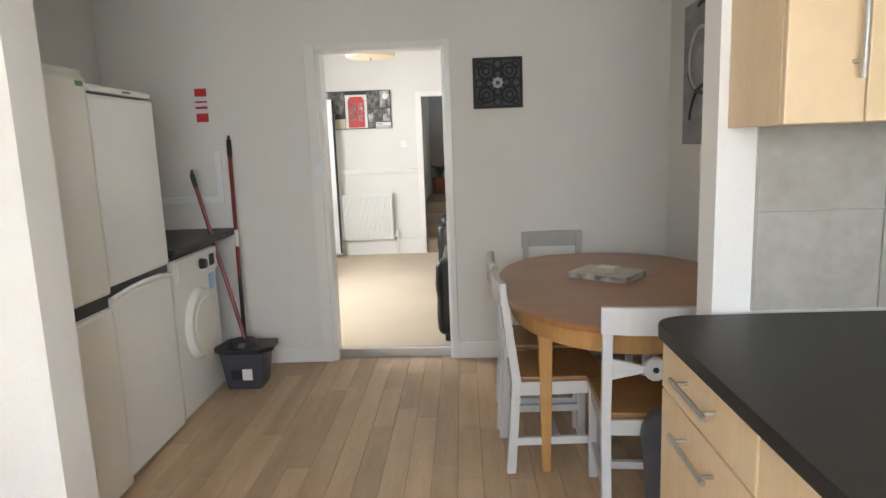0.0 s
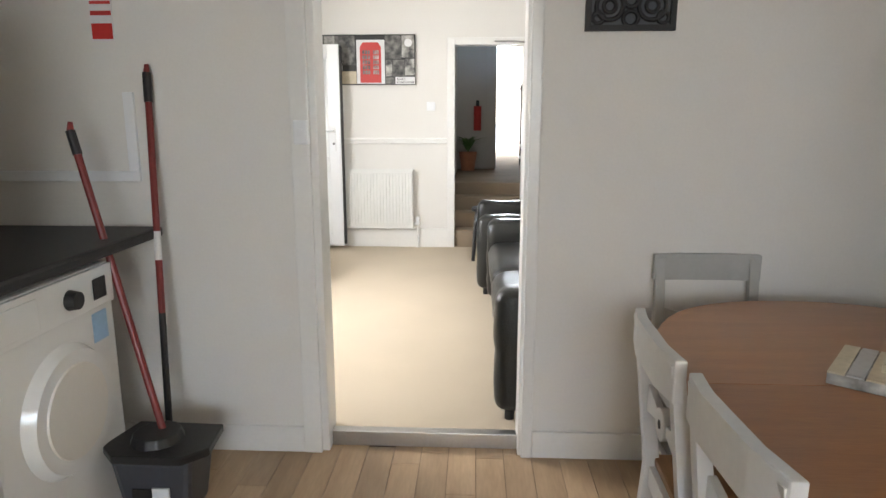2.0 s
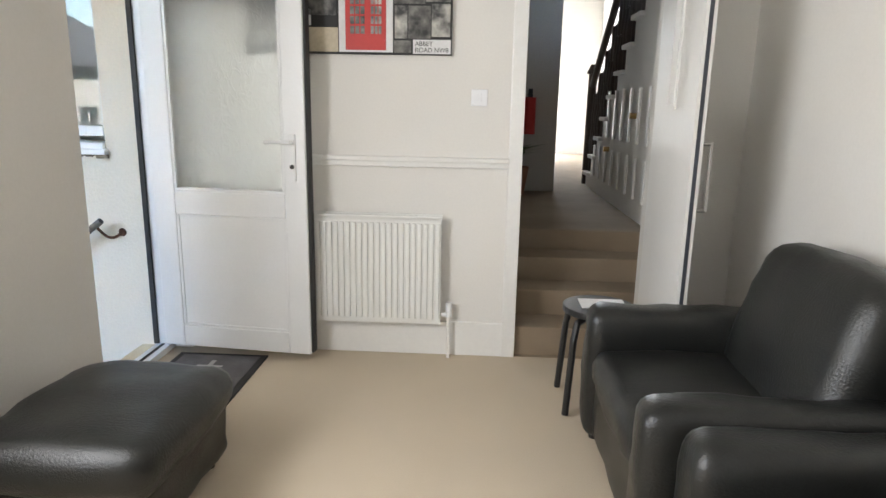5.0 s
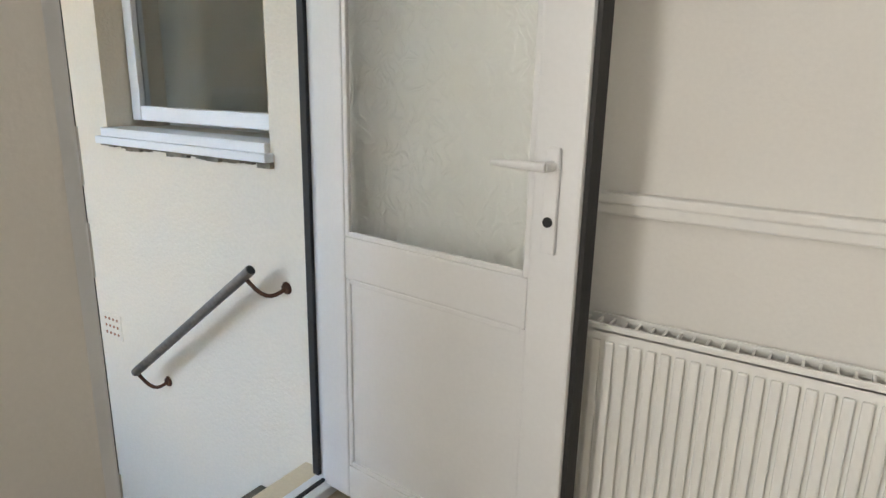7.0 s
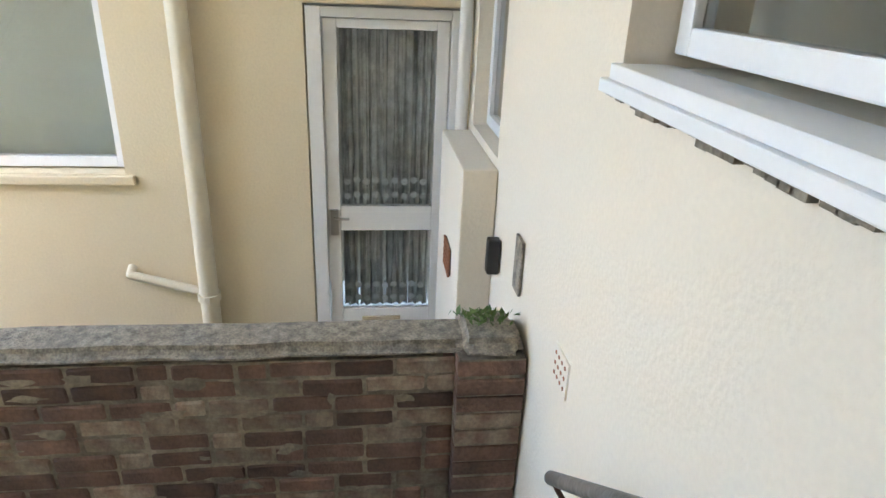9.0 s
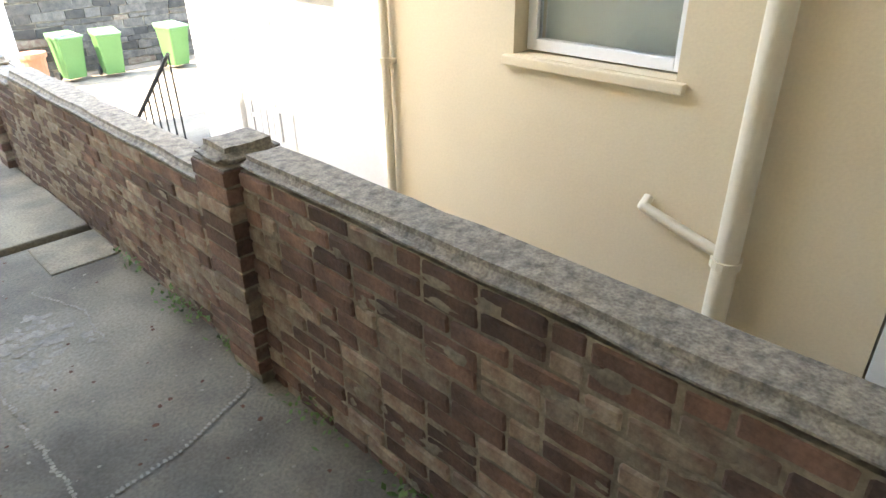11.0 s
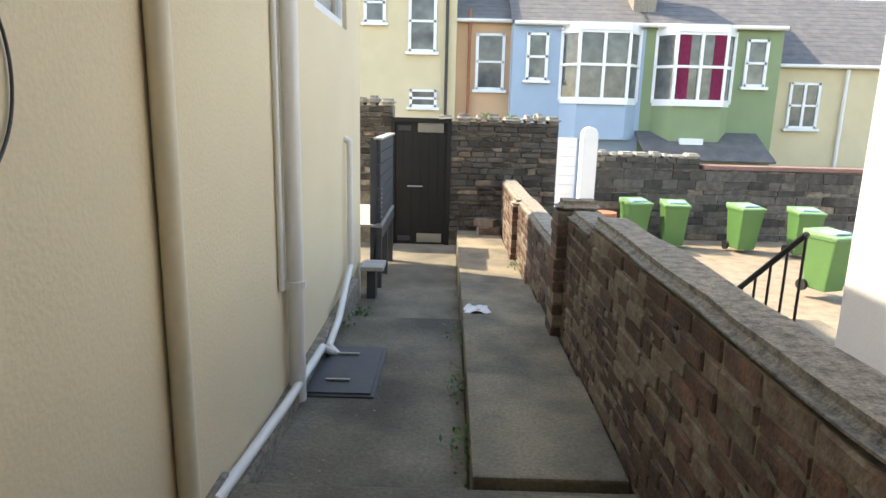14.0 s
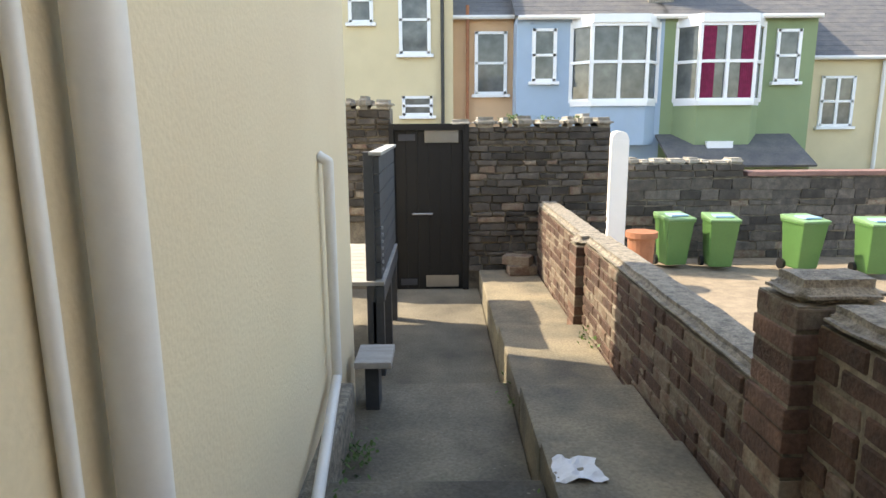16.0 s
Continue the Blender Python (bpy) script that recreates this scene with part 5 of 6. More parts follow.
block("grip_recess", M_BLACK, (-1.145, -1.105, 1.47, 2.045, 0.775, 0.83), f1, "dark grip strip")
block("energy_label", M_BIN, (-1.086, -1.083, 1.97, 2.02, 1.69, 1.71), f1)
f2 = thing("fridge_freezer", "glossy white fridge freezer", "fridge")
block("cabinet", M_WHITE_GOODS, (-1.75, -1.18, 2.065, 2.67, KF, 1.68), f2, bevel=0.008)
block("top_cap", M_WHITE_GOODS, (-1.75, -1.13, 2.062, 2.673, 1.685, 1.715), f2, bevel=0.01)
appliance_door("door", M_WHITE_GOODS, (-1.175, -1.12, 2.065, 2.67, 0.845, 1.675), f2)
appliance_door("door", M_WHITE_GOODS, (-1.175, -1.12, 2.065, 2.67, -0.04, 0.80), f2)
block("grip_recess", M_GREYPLASTIC, (-1.17, -1.135, 2.07, 2.665, 0.80, 0.845), f2)
bm = bmesh.new()
run(bm, [(-1.118, 2.09, 0.795), (-1.108, 2.25, 0.815), (-1.104, 2.37, 0.82), (-1.108, 2.5, 0.815), (-1.118, 2.65, 0.795)], 0.012, 8)
part("curved_grip", bm, M_WHITE_GOODS, f2)
block("badge", M_GREYPLASTIC, (-1.129, -1.126, 2.40, 2.47, 1.695, 1.703), f2)
duct = thing("vent_duct", "grey ducting elbow above the fridges", "duct")
bm = bmesh.new()
run(bm, [(-1.9, 1.75, 1.90), (-1.55, 1.85, 1.92), (-1.45, 2.05, 1.90), (-1.45, 2.2, 1.80)], 0.07, 16)
part("duct_run", bm, M_CREAM_GOODS, duct, smooth=True)
block("box", M_CREAM_GOODS, (-1.75, -1.4, 1.8, 2.55, 1.735, 1.83), duct, bevel=0.01)
wm = thing("washing_machine", "white front loading washing machine", "washing machine")
block("cabinet", M_WHITE_GOODS, (-1.75, -1.16, 2.70, 3.30, KF, 0.84), wm, bevel=0.012)
block("control_panel", M_WHITE_GOODS, (-1.158, -1.145, 2.71, 3.29, 0.70, 0.835), wm, bevel=0.005)
bm = bmesh.new()
tube(bm, (-1.15, 3.05, 0.765), (-1.115, 3.05, 0.765), 0.034, 0.028, 20)
part("dial", bm, M_BLACK, wm, "dark programme dial")
block("display", M_INK, (-1.144, -1.141, 3.17, 3.24, 0.73, 0.80), wm)
block("drawer", M_WHITE_GOODS, (-1.146, -1.14, 2.73, 2.90, 0.72, 0.815), wm, bevel=0.003)
block("energy_label", M_STICKER, (-1.159, -1.156, 3.17, 3.25, 0.58, 0.68), wm)
bm = bmesh.new()
tube(bm, (-1.162, 3.0, 0.42), (-1.125, 3.0, 0.42), 0.215, 0.195, 40)
part("door_ring", bm, M_WHITE_GOODS, wm, "white porthole door ring", smooth=True)
bm = bmesh.new()
tube(bm, (-1.13, 3.0, 0.42), (-1.119, 3.0, 0.42), 0.155, 0.15, 36)
part("porthole", bm, M_CREAM_GOODS, wm, "pale porthole bowl")
wm.location.y = 0.06
tagged(block("worktop_small", M_WORKTOP, (-1.94, -1.10, 2.69, 3.65, 0.87, 0.91), bevel=0.012), "black speckled worktop over the washing machine", "worktop")
for b in ((-1.92, -1.4, 3.60, 3.66, KF, 0.868), ):
    tagged(block("worktop_support", M_WALL, b), "white end support under the worktop", "panel")
bk = thing("mop_bucket", "dark grey mop bucket with a black wringer", "bucket", pose(-0.98, 3.28, KF))
bm = bmesh.new()
v = cube(bm, -0.14, 0.14, -0.11, 0.11, 0.0, 0.24)
for w in v:
    if w.co.z < 0.1:
        w.co.x *= 0.78
        w.co.y *= 0.8
part("bucket_body", bm, M_GREYPLASTIC, bk, bevel=0.02)
block("label", M_PAPER, (0.0, 0.06, -0.109, -0.102, 0.07, 0.14), bk)
block("label_dark", M_INK, (-0.07, -0.005, -0.109, -0.102, 0.075, 0.135), bk)
bm = bmesh.new()
prism(bm, [(-0.19, -0.06), (-0.12, -0.13), (0.12, -0.13), (0.19, -0.06), (0.17, 0.12), (-0.15, 0.13)], 0.24, 0.27)
tube(bm, (-0.02, 0, 0.25), (-0.02, 0, 0.30), 0.10, 0.08, 14)
part("wringer", bm, M_BLACK, bk, "black plastic wringer", bevel=0.006)
for label, a, b in (("red mop handle leaning in the bucket", (-0.96, 3.29, 0.12), (-1.28, 3.42, 1.28)), ("red and black mop handle leaning on the wall", (-1.05, 3.45, KF), (-1.12, 3.67, 1.49))):
    a, b = Vector(a), Vector(b)
    mp = thing("mop", label, "mop")
    for f0, f1_, r, mat in ((0, 0.42, 0.013, M_BLACK if b.z > 1.4 else M_RED), (0.42, 0.55, 0.013, M_RED), (0.55, 0.62, 0.0135, M_PAPER if b.z > 1.4 else M_RED), (0.62, 0.93, 0.013, M_RED), (0.93, 1.0, 0.016, M_BLACK)):
        bm = bmesh.new()
        tube(bm, a.lerp(b, f0), a.lerp(b, f1_), r)
        part("handle", bm, mat, mp)
    bm = bmesh.new()
    tube(bm, b, b + Vector((0.0, 0.005, 0.03)), 0.012, 0.008)
    part("hanging_eye", bm, M_RED, mp)
sg = thing("safety_notice", "small red and white safety notice on the wall", "sign", pose(-1.33, 3.698, 1.61))
block("plate", M_PAPER, (0, 0.085, -0.004, 0, 0, 0.22), sg)
for z0, z1 in ((0.0, 0.06), (0.085, 0.105), (0.125, 0.14), (0.165, 0.22)):
    block("printed_bar", M_REDBRIGHT, (0.003, 0.082, -0.006, -0.004, z0 + 0.004, z1), sg)
tr = thing("cable_trunking", "white plastic cable trunking on the wall", "trunking")
block("trunk", M_UPVC, (-1.95, -1.19, 3.68, 3.699, 1.08, 1.12), tr, bevel=0.003)
block("trunk", M_UPVC, (-1.23, -1.19, 3.681, 3.699, 1.12, 1.42), tr, bevel=0.003)
# lattice wall panel
lt = thing("wall_panel", "square black pierced scrollwork wall panel", "wall decoration", pose(0.665, 3.695, 1.79))
block("backing", M_SCREEN, (-0.155, 0.155, -0.006, 0, -0.155, 0.155), lt)
for b in ((-0.16, 0.16, 0.14, 0.16), (-0.16, 0.16, -0.16, -0.14), (-0.16, -0.14, -0.14, 0.14), (0.14, 0.16, -0.14, 0.14)):
    block("frame", M_INK, (b[0], b[1], -0.022, 0, b[2], b[3]), lt)


def torus_ring(bm, cx, cz, R, r, y=-0.014, arc=(0, 360), n=18):
    pts = [(cx + R * math.cos(radians(arc[0] + (arc[1] - arc[0]) * i / n)), y, cz + R * math.sin(radians(arc[0] + (arc[1] - arc[0]) * i / n))) for i in range(n + 1)]
    run(bm, pts, r, 6)


bm = bmesh.new()
for sx in (-1, 1):
    for sz in (-1, 1):
        torus_ring(bm, 0.075 * sx, 0.075 * sz, 0.048, 0.008)
        torus_ring(bm, 0.075 * sx, 0.075 * sz, 0.022, 0.007)
        torus_ring(bm, 0.115 * sx, 0.115 * sz, 0.02, 0.007, n=10)
for dx, dz in ((1, 0), (-1, 0), (0, 1), (0, -1)):
    torus_ring(bm, 0.118 * dx, 0.118 * dz, 0.026, 0.007)
    torus_ring(bm, 0.055 * dx, 0.055 * dz, 0.024, 0.008, n=12)
part("scrollwork", bm, M_INK, lt, "black scrollwork")
bm = bmesh.new()
for a in range(8):
    c, s = math.cos(radians(45 * a)), math.sin(radians(45 * a))
    tube(bm, (0.024 * c, -0.02, 0.024 * s), (0.024 * c, -0.024, 0.024 * s), 0.012, seg=10)
part("rosette", bm, M_CANVASPALE, lt, "pale rosette")
cw = thing("canvas_picture", "tall grey abstract swirl canvas", "picture", pose(1.768, 3.35, 1.36, 0, 0, -90))
block("canvas", M_CANVASGREY, (0, 0.62, -0.03, 0, 0, 0.78), cw, bevel=0.003)
for rad_, cx, cz, mat, arc in ((0.24, 0.30, 0.52, M_INK, (-150, 110)), (0.17, 0.27, 0.46, M_CANVASPALE, (20, 250)), (0.22, 0.34, 0.10, M_INK, (10, 170))):
    bm = bmesh.new()
    torus_ring(bm, cx, cz, rad_, 0.012, -0.028, arc, 26)
    part("swirl", bm, mat, cw, "dark painted swirl" if mat is M_INK else "pale painted swirl")

# dining table
tbl = thing("dining_table", "oval teak extending dining table with oak legs", "table", pose(1.19, 2.61, -0.04))


def oval(a, b, e, n=56):
    out = []
    for i in range(n):
        t = 2 * math.pi * i / n
        c, s = math.cos(t), math.sin(t)
        out.append((a * math.copysign(abs(c) ** e, c), b * math.copysign(abs(s) ** e, s)))
    return out


for lo, hi in ((-1, 0.13), (0.13, 1)):
    pts = [(x, min(max(y, lo * 0.84), hi * 0.84)) for x, y in oval(0.60, 0.84, 0.82)]
    keep = []
    for p_ in pts:
        if lo * 0.84 - 1e-6 <= p_[1] <= hi * 0.84 + 1e-6 and (not keep or (Vector(p_) - Vector(keep[-1])).length > 1e-3):
            keep.append((p_[0], p_[1] + (0.0015 if lo > 0 else -0.0015) * (1 if abs(p_[1] - 0.109) < 1e-3 else 0)))
    bm = bmesh.new()
    prism(bm, keep, 0.712, 0.738)
    part("tabletop", bm, M_TEAK, tbl, "reddish teak table leaf")
bm = bmesh.new()
prism(bm, oval(0.55, 0.78, 0.82), 0.62, 0.711)
part("apron", bm, M_OAK, tbl, "honey oak apron")
for x, y in ((-0.43, -0.47), (0.43, -0.47), (-0.43, 0.47), (0.43, 0.47)):
    bm = bmesh.new()
    v = cube(bm, x - 0.032, x + 0.032, y - 0.032, y + 0.032, -0.02, 0.70)
    for w in v:
        if w.co.z < 0.3:
            w.co.x, w.co.y = x + (w.co.x - x) * 0.6, y + (w.co.y - y) * 0.6
    part("leg", bm, M_OAK, tbl, bevel=0.005)
ct = thing("place_mats", "stack of slatted wooden place mats and coasters", "place mats", pose(1.16, 2.73, 0.698, 0, 0, -38))
block("place_mat", M_PHOTO, (-0.16, 0.16, -0.12, 0.12, 0, 0.028), ct, bevel=0.003)
for i in range(8):
    block("slat", M_CANVASPALE if i % 2 else M_SEPIA, (-0.16 + 0.04 * i, -0.124 + 0.04 * i, -0.12, 0.12, 0.028, 0.032), ct)
block("coaster_stack", M_SEPIA, (-0.06, 0.06, -0.05, 0.05, 0.032, 0.052), ct, bevel=0.003)
for k in range(3):
    block("coaster_stripe", M_PAPER, (-0.05, 0.05, -0.04 + 0.03 * k, -0.025 + 0.03 * k, 0.052, 0.053), ct)


def chair(at, mat, label):
    """Front towards +y, the back at y = -0.2."""
    ob = thing("dining_chair", label, "chair", at, "chairs round the table")
    bm = bmesh.new()
    v = cube(bm, -0.2, 0.2, -0.18, 0.21, 0.425, 0.45)
    for w in v:
        if w.co.y < 0:
            w.co.x *= 0.9
    part("seat", bm, M_PINE_SEAT, ob, "varnished pine seat", bevel=0.008)
    for x in (-0.175, 0.175):
        block("front_leg", mat, (x - 0.018, x + 0.018, 0.155, 0.195, 0, 0.425), ob, bevel=0.004)
        bm = bmesh.new()
        prism(bm, [(-0.235, 0.0), (-0.195, 0.0), (-0.165, 0.43), (-0.225, 0.86), (-0.255, 0.86), (-0.205, 0.43)], x - 0.018, x + 0.018, Matrix(((0, 0, 1, 0), (1, 0, 0, 0), (0, 1, 0, 0), (0, 0, 0, 1))))
        part("back_leg", mat=mat, bm=bm, parent=ob, bevel=0.003)
        block("side_rail", mat, (x - 0.012, x + 0.012, -0.17, 0.16, 0.365, 0.424), ob, bevel=0.003)
        block("side_stretcher", mat, (x - 0.011, x + 0.011, -0.2, 0.16, 0.13, 0.165), ob, bevel=0.003)
    block("front_rail", mat, (-0.157, 0.157, 0.165, 0.189, 0.365, 0.424), ob, bevel=0.003)
    block("back_rail", mat, (-0.157, 0.157, -0.195, -0.175, 0.365, 0.424), ob, bevel=0.003)
    block("stretcher", mat, (-0.164, 0.164, -0.02, 0.01, 0.135, 0.165), ob, bevel=0.003)
    bm = bmesh.new()
    prism(bm, [(-0.20, -0.25), (-0.1, -0.265), (0.1, -0.265), (0.20, -0.25), (0.20, -0.222), (0.1, -0.238), (-0.1, -0.238), (-0.20, -0.222)], 0.775, 0.875)
    part("top_rail", bm, mat, ob, bevel=0.005)
    bm = bmesh.new()
    prism(bm, [(-0.158, 0.59), (-0.05, 0.615), (0.05, 0.615), (0.158, 0.59), (0.158, 0.67), (0.05, 0.645), (-0.05, 0.645), (-0.158, 0.67)], 0.192, 0.212, Matrix.Rotation(radians(90), 4, "X"))
    sp = part("splat", bm, mat, ob, "waisted splat with a pierced boss", bevel=0.003)
    bm = bmesh.new()
    tube(bm, (0, -0.218, 0.63), (0, -0.186, 0.63), 0.042, seg=18)
    part("boss", bm, mat, sp, bevel=0.003)
    bm = bmesh.new()
    tube(bm, (0, -0.2195, 0.63), (0, -0.185, 0.63), 0.012, seg=10)
    part("hole", bm, M_INK, sp)
    return ob


c1 = chair(pose(1.12, 1.90, KF, 0, 0, -4), M_CHAIRPAINT, "pale grey painted dining chair with a pine seat")
copy_thing(c1, pose(0.81, 2.31, KF, 0, 0, -88))
copy_thing(c1, pose(0.80, 2.75, KF, 0, 0, -92))
copy_thing(c1, pose(1.53, 2.85, KF, 0, 0, 90))
copy_thing(c1, pose(1.55, 2.38, KF, 0, 0, 90))
chair(pose(1.00, 3.43, KF, 0, 0, 180), M_CHAIRGREY, "mid grey painted dining chair against the wall")

# worktop and units
bm = bmesh.new()
corner = [(0.95 + 0.09 - 0.09 * math.cos(radians(a)), 1.24 - 0.09 + 0.09 * math.sin(radians(a))) for a in range(0, 91, 15)]
prism(bm, [(0.95, -1.5)] + corner + [(1.745, 1.24), (1.745, -1.5)], 0.862, 0.90)
wt = part("worktop", bm, M_WORKTOP, bevel=0.006)
tagged(wt, "black speckled kitchen worktop with a rounded corner", "worktop")
for i, y in enumerate((0.62, 0.02, -0.58, -1.18)):
    u = thing("base_cabinet", "maple laminate base unit with a steel bar handle", "cabinet", pose(0, y, 0), "base units")
    block("body", M_MAPLE, (1.0, 1.73, 0.0, 0.598, 0.1, 0.86), u)
    d = block("drawer", M_MAPLE, (0.98, 0.999, 0.003, 0.595, 0.70, 0.855), u, bevel=0.004)
    e = block("door", M_MAPLE, (0.98, 0.999, 0.003, 0.595, 0.12, 0.694), u, bevel=0.004)
    for par, z in ((d, 0.785), (e, 0.63)):
        bm = bmesh.new()
        tube(bm, (0.945, 0.18, z), (0.945, 0.42, z), 0.007)
        for yy in (0.21, 0.39):
            tube(bm, (0.945, yy, z), (0.98, yy, z), 0.005)
        part("handle", bm, M_STEEL, par, "brushed steel bar handle")
    block("plinth", M_MAPLE, (1.04, 1.7, 0, 0.598, KF, 0.098), u)
uc = thing("wall_cabinet", "maple laminate wall cabinet with long steel handles", "cabinet")
block("body", M_MAPLE, (1.165, 1.745, 0.985, 1.275, 1.425, 2.25), uc)
for x0, x1, hx in ((1.165, 1.345, 1.315), (1.349, 1.745, 1.40)):
    d = block("door", M_MAPLE, (x0, x1, 0.963, 0.983, 1.425, 2.25), uc, bevel=0.004)
    bm = bmesh.new()
    tube(bm, (hx, 0.925, 1.52), (hx, 0.925, 1.86), 0.007)
    for z in (1.56, 1.82):
        tube(bm, (hx, 0.925, z), (hx, 0.963, z), 0.005)
    part("handle", bm, M_STEEL, d, "brushed steel bar handle")
pb = thing("pedal_bin", "grey plastic bin with a domed swing lid", "bin", pose(1.18, 1.56, KF))
bm = bmesh.new()
tube(bm, (0, 0, 0), (0, 0, 0.42), 0.12, 0.155, 28)
part("bin_body", bm, M_GREYPLASTIC, pb, smooth=True)
bm = bmesh.new()
bmesh.ops.create_uvsphere(bm, u_segments=28, v_segments=14, radius=0.16)
bmesh.ops.delete(bm, geom=[v for v in bm.verts if v.co.z < -0.01], context="VERTS")
for v in bm.verts:
    v.co.z = v.co.z * 0.75 + 0.425
part("lid", bm, M_GREYPLASTIC, pb, "glossy dark grey domed lid", smooth=True)
block("flap_seam", M_BLACK, (-0.11, 0.11, -0.125, -0.118, 0.46, 0.466), pb)

# ---- small pieces of the setting ----
tiles = thing("splashback", "grey stone effect wall tiles above the worktop", "tiles", kind="structure")
block("grout", M_GROUT, (1.25, 1.745, 1.272, 1.28, 0.90, 1.45), tiles)
for z0, z1 in ((0.902, 1.188), (1.193, 1.449)):
    for x0, x1 in ((1.252, 1.60), (1.605, 1.745)):
        block("tile", M_TILE, (x0, x1, 1.264, 1.272, z0, z1), tiles, bevel=0.002)
rp = random.Random(11)
col = 0
x = -1.93
while x < 1.75:
    y = -1.54 - rp.uniform(0, 0.8)
    while y < 3.76:
        l = rp.choice((0.55, 0.75, 0.95))
        a, b = max(y, -1.54), min(y + l - 0.0025, 3.76)
        if b - a > 0.03:
            me = bpy.data.meshes.new("plank")
            z0, z1, x1 = KF - 0.006, KF, min(x + 0.112, 1.74)
            me.from_pydata([(x, a, z0), (x1, a, z0), (x1, b, z0), (x, b, z0), (x, a, z1), (x1, a, z1), (x1, b, z1), (x, b, z1)], [], [(4, 5, 6, 7), (0, 1, 5, 4), (1, 2, 6, 5), (2, 3, 7, 6), (3, 0, 4, 7)])
            me.materials.append(M_VINYL)
            new("plank", me).parent = FLOOR_KITCHEN
        y += l
    x += 0.1145

# bricks of the garden wall
bw = bmesh.new()
for y0, y1, top in ((4.90, 7.55, 0.06), (1.55, 4.70, -0.11), (0.90, 1.55, -0.18), (-1.95, 0.75, -0.50), (-4.15, -2.15, -0.52)):
    cube(bw, -4.05, -3.8585, y0, y1, -2.6, top)
WALL_BRICK = structure("garden_wall", bw, M_MORTAR, "weathered brown brick garden wall with lichened coping")
def brick_mesh(name, lx, ly, lz, mat):
    bm = bmesh.new()
    cube(bm, -lx / 2, lx / 2, -ly / 2, ly / 2, -lz / 2, lz / 2)
    bmesh.ops.subdivide_edges(bm, edges=[e for e in bm.edges if e.calc_length() > 0.15], cuts=2)
    bmesh.ops.bevel(bm, geom=[e for e in bm.edges if e.calc_face_angle(0) > 0.5], offset=0.007, segments=1, affect="EDGES")
    o = Vector((lz * 900, ly * 700, 3))
    for v in bm.verts:
        v.co += Vector((noise.noise(v.co * 30 + o), noise.noise(v.co * 31 + o), noise.noise(v.co * 29 - o))) * 0.006
    me = bpy.data.meshes.new(name)
    bm.to_mesh(me)
    bm.free()
    me.materials.append(mat)
    return me


B_FULL = [[brick_mesh("brick", 0.1, w, h, m) for w, h in ((0.213, 0.066), (0.209, 0.063), (0.215, 0.064))] for m in (M_BRICK, M_BRICK_PALE)]
B_HALF = [[brick_mesh("brick", 0.1, w, h, m) for w, h in ((0.102, 0.066), (0.099, 0.063))] for m in (M_BRICK, M_BRICK_PALE)]
rb = random.Random(21)
SECTIONS = ((4.92, 7.56, 0.06), (1.55, 4.70, -0.11), (0.92, 1.55, -0.18), (-1.93, 0.74, -0.50), (-4.16, -2.13, -0.52))
rest = {0: ([], []), 1: ([], [])}
count = 0
for s, (y0, y1, top) in enumerate(SECTIONS):
    rows = int((top + 1.35) / 0.075)
    for r in range(rows):
        z = top - 0.0375 - 0.075 * r
        if z < (-1.0 if s < 3 else -1.25):
            break
        y = y0
        header = rb.random() < 0.3
        first = r % 2
        while y < y1 - 0.05:
            half = first or (rb.random() < 0.18)
            first = 0
            l = 0.1125 if half else 0.225
            if y + l > y1 + 0.02:
                half, l = True, 0.1125
            pale = 1 if rb.random() < (0.42 if z < top - 0.25 else 0.22) else 0
            me = rb.choice((B_HALF if half else B_FULL)[pale])
            place = Vector((-3.90 + rb.uniform(-0.005, 0.004), y + l / 2, z + rb.uniform(-0.004, 0.004)))
            if count < 300 and (s == 0 or (s == 1 and y > 2.9)):
                ob = new("brick", me)
                ob.parent, ob.location = WALL_BRICK, place
                ob.rotation_euler = (rb.uniform(-0.02, 0.02), 0, rb.uniform(-0.012, 0.012))
                count += 1
            else:
                vs, fs = rest[pale]
                o = len(vs)
                vs += [tuple(v.co + place) for v in me.vertices]
                fs += [tuple(o + i for i in p_.vertices) for p_ in me.polygons]
            y += l
for pale, mat in ((0, M_BRICK), (1, M_BRICK_PALE)):
    vs, fs = rest[pale]
    me = bpy.data.meshes.new("brickwork")
    me.from_pydata(vs, [], fs)
    me.materials.append(mat)
    ob = new("brickwork", me)
    ob.parent = WALL_BRICK
    tagged(ob, kind="stuff")
# coping and piers
def rough_slab(bm, x0, x1, y0, y1, z0, z1, cuts=6):
    s = bmesh.new()
    cube(s, x0, x1, y0, y1, z0, z1)
    bmesh.ops.bevel(s, geom=s.edges[:], offset=min(0.045, (z1 - z0) * 0.45), segments=3, affect="EDGES")
    bmesh.ops.subdivide_edges(s, edges=[e for e in s.edges if e.calc_length() > 0.1], cuts=cuts, use_grid_fill=True)
    for v in s.verts:
        v.co += Vector((noise.noise(v.co * 8), noise.noise(v.co * 8 + Vector((9, 0, 0))), noise.noise(v.co * 7 + Vector((0, 5, 0))))) * 0.009
    me = bpy.data.meshes.new("slab_tmp")
    s.to_mesh(me)
    s.free()
    bm.from_mesh(me)
    bpy.data.meshes.remove(me)


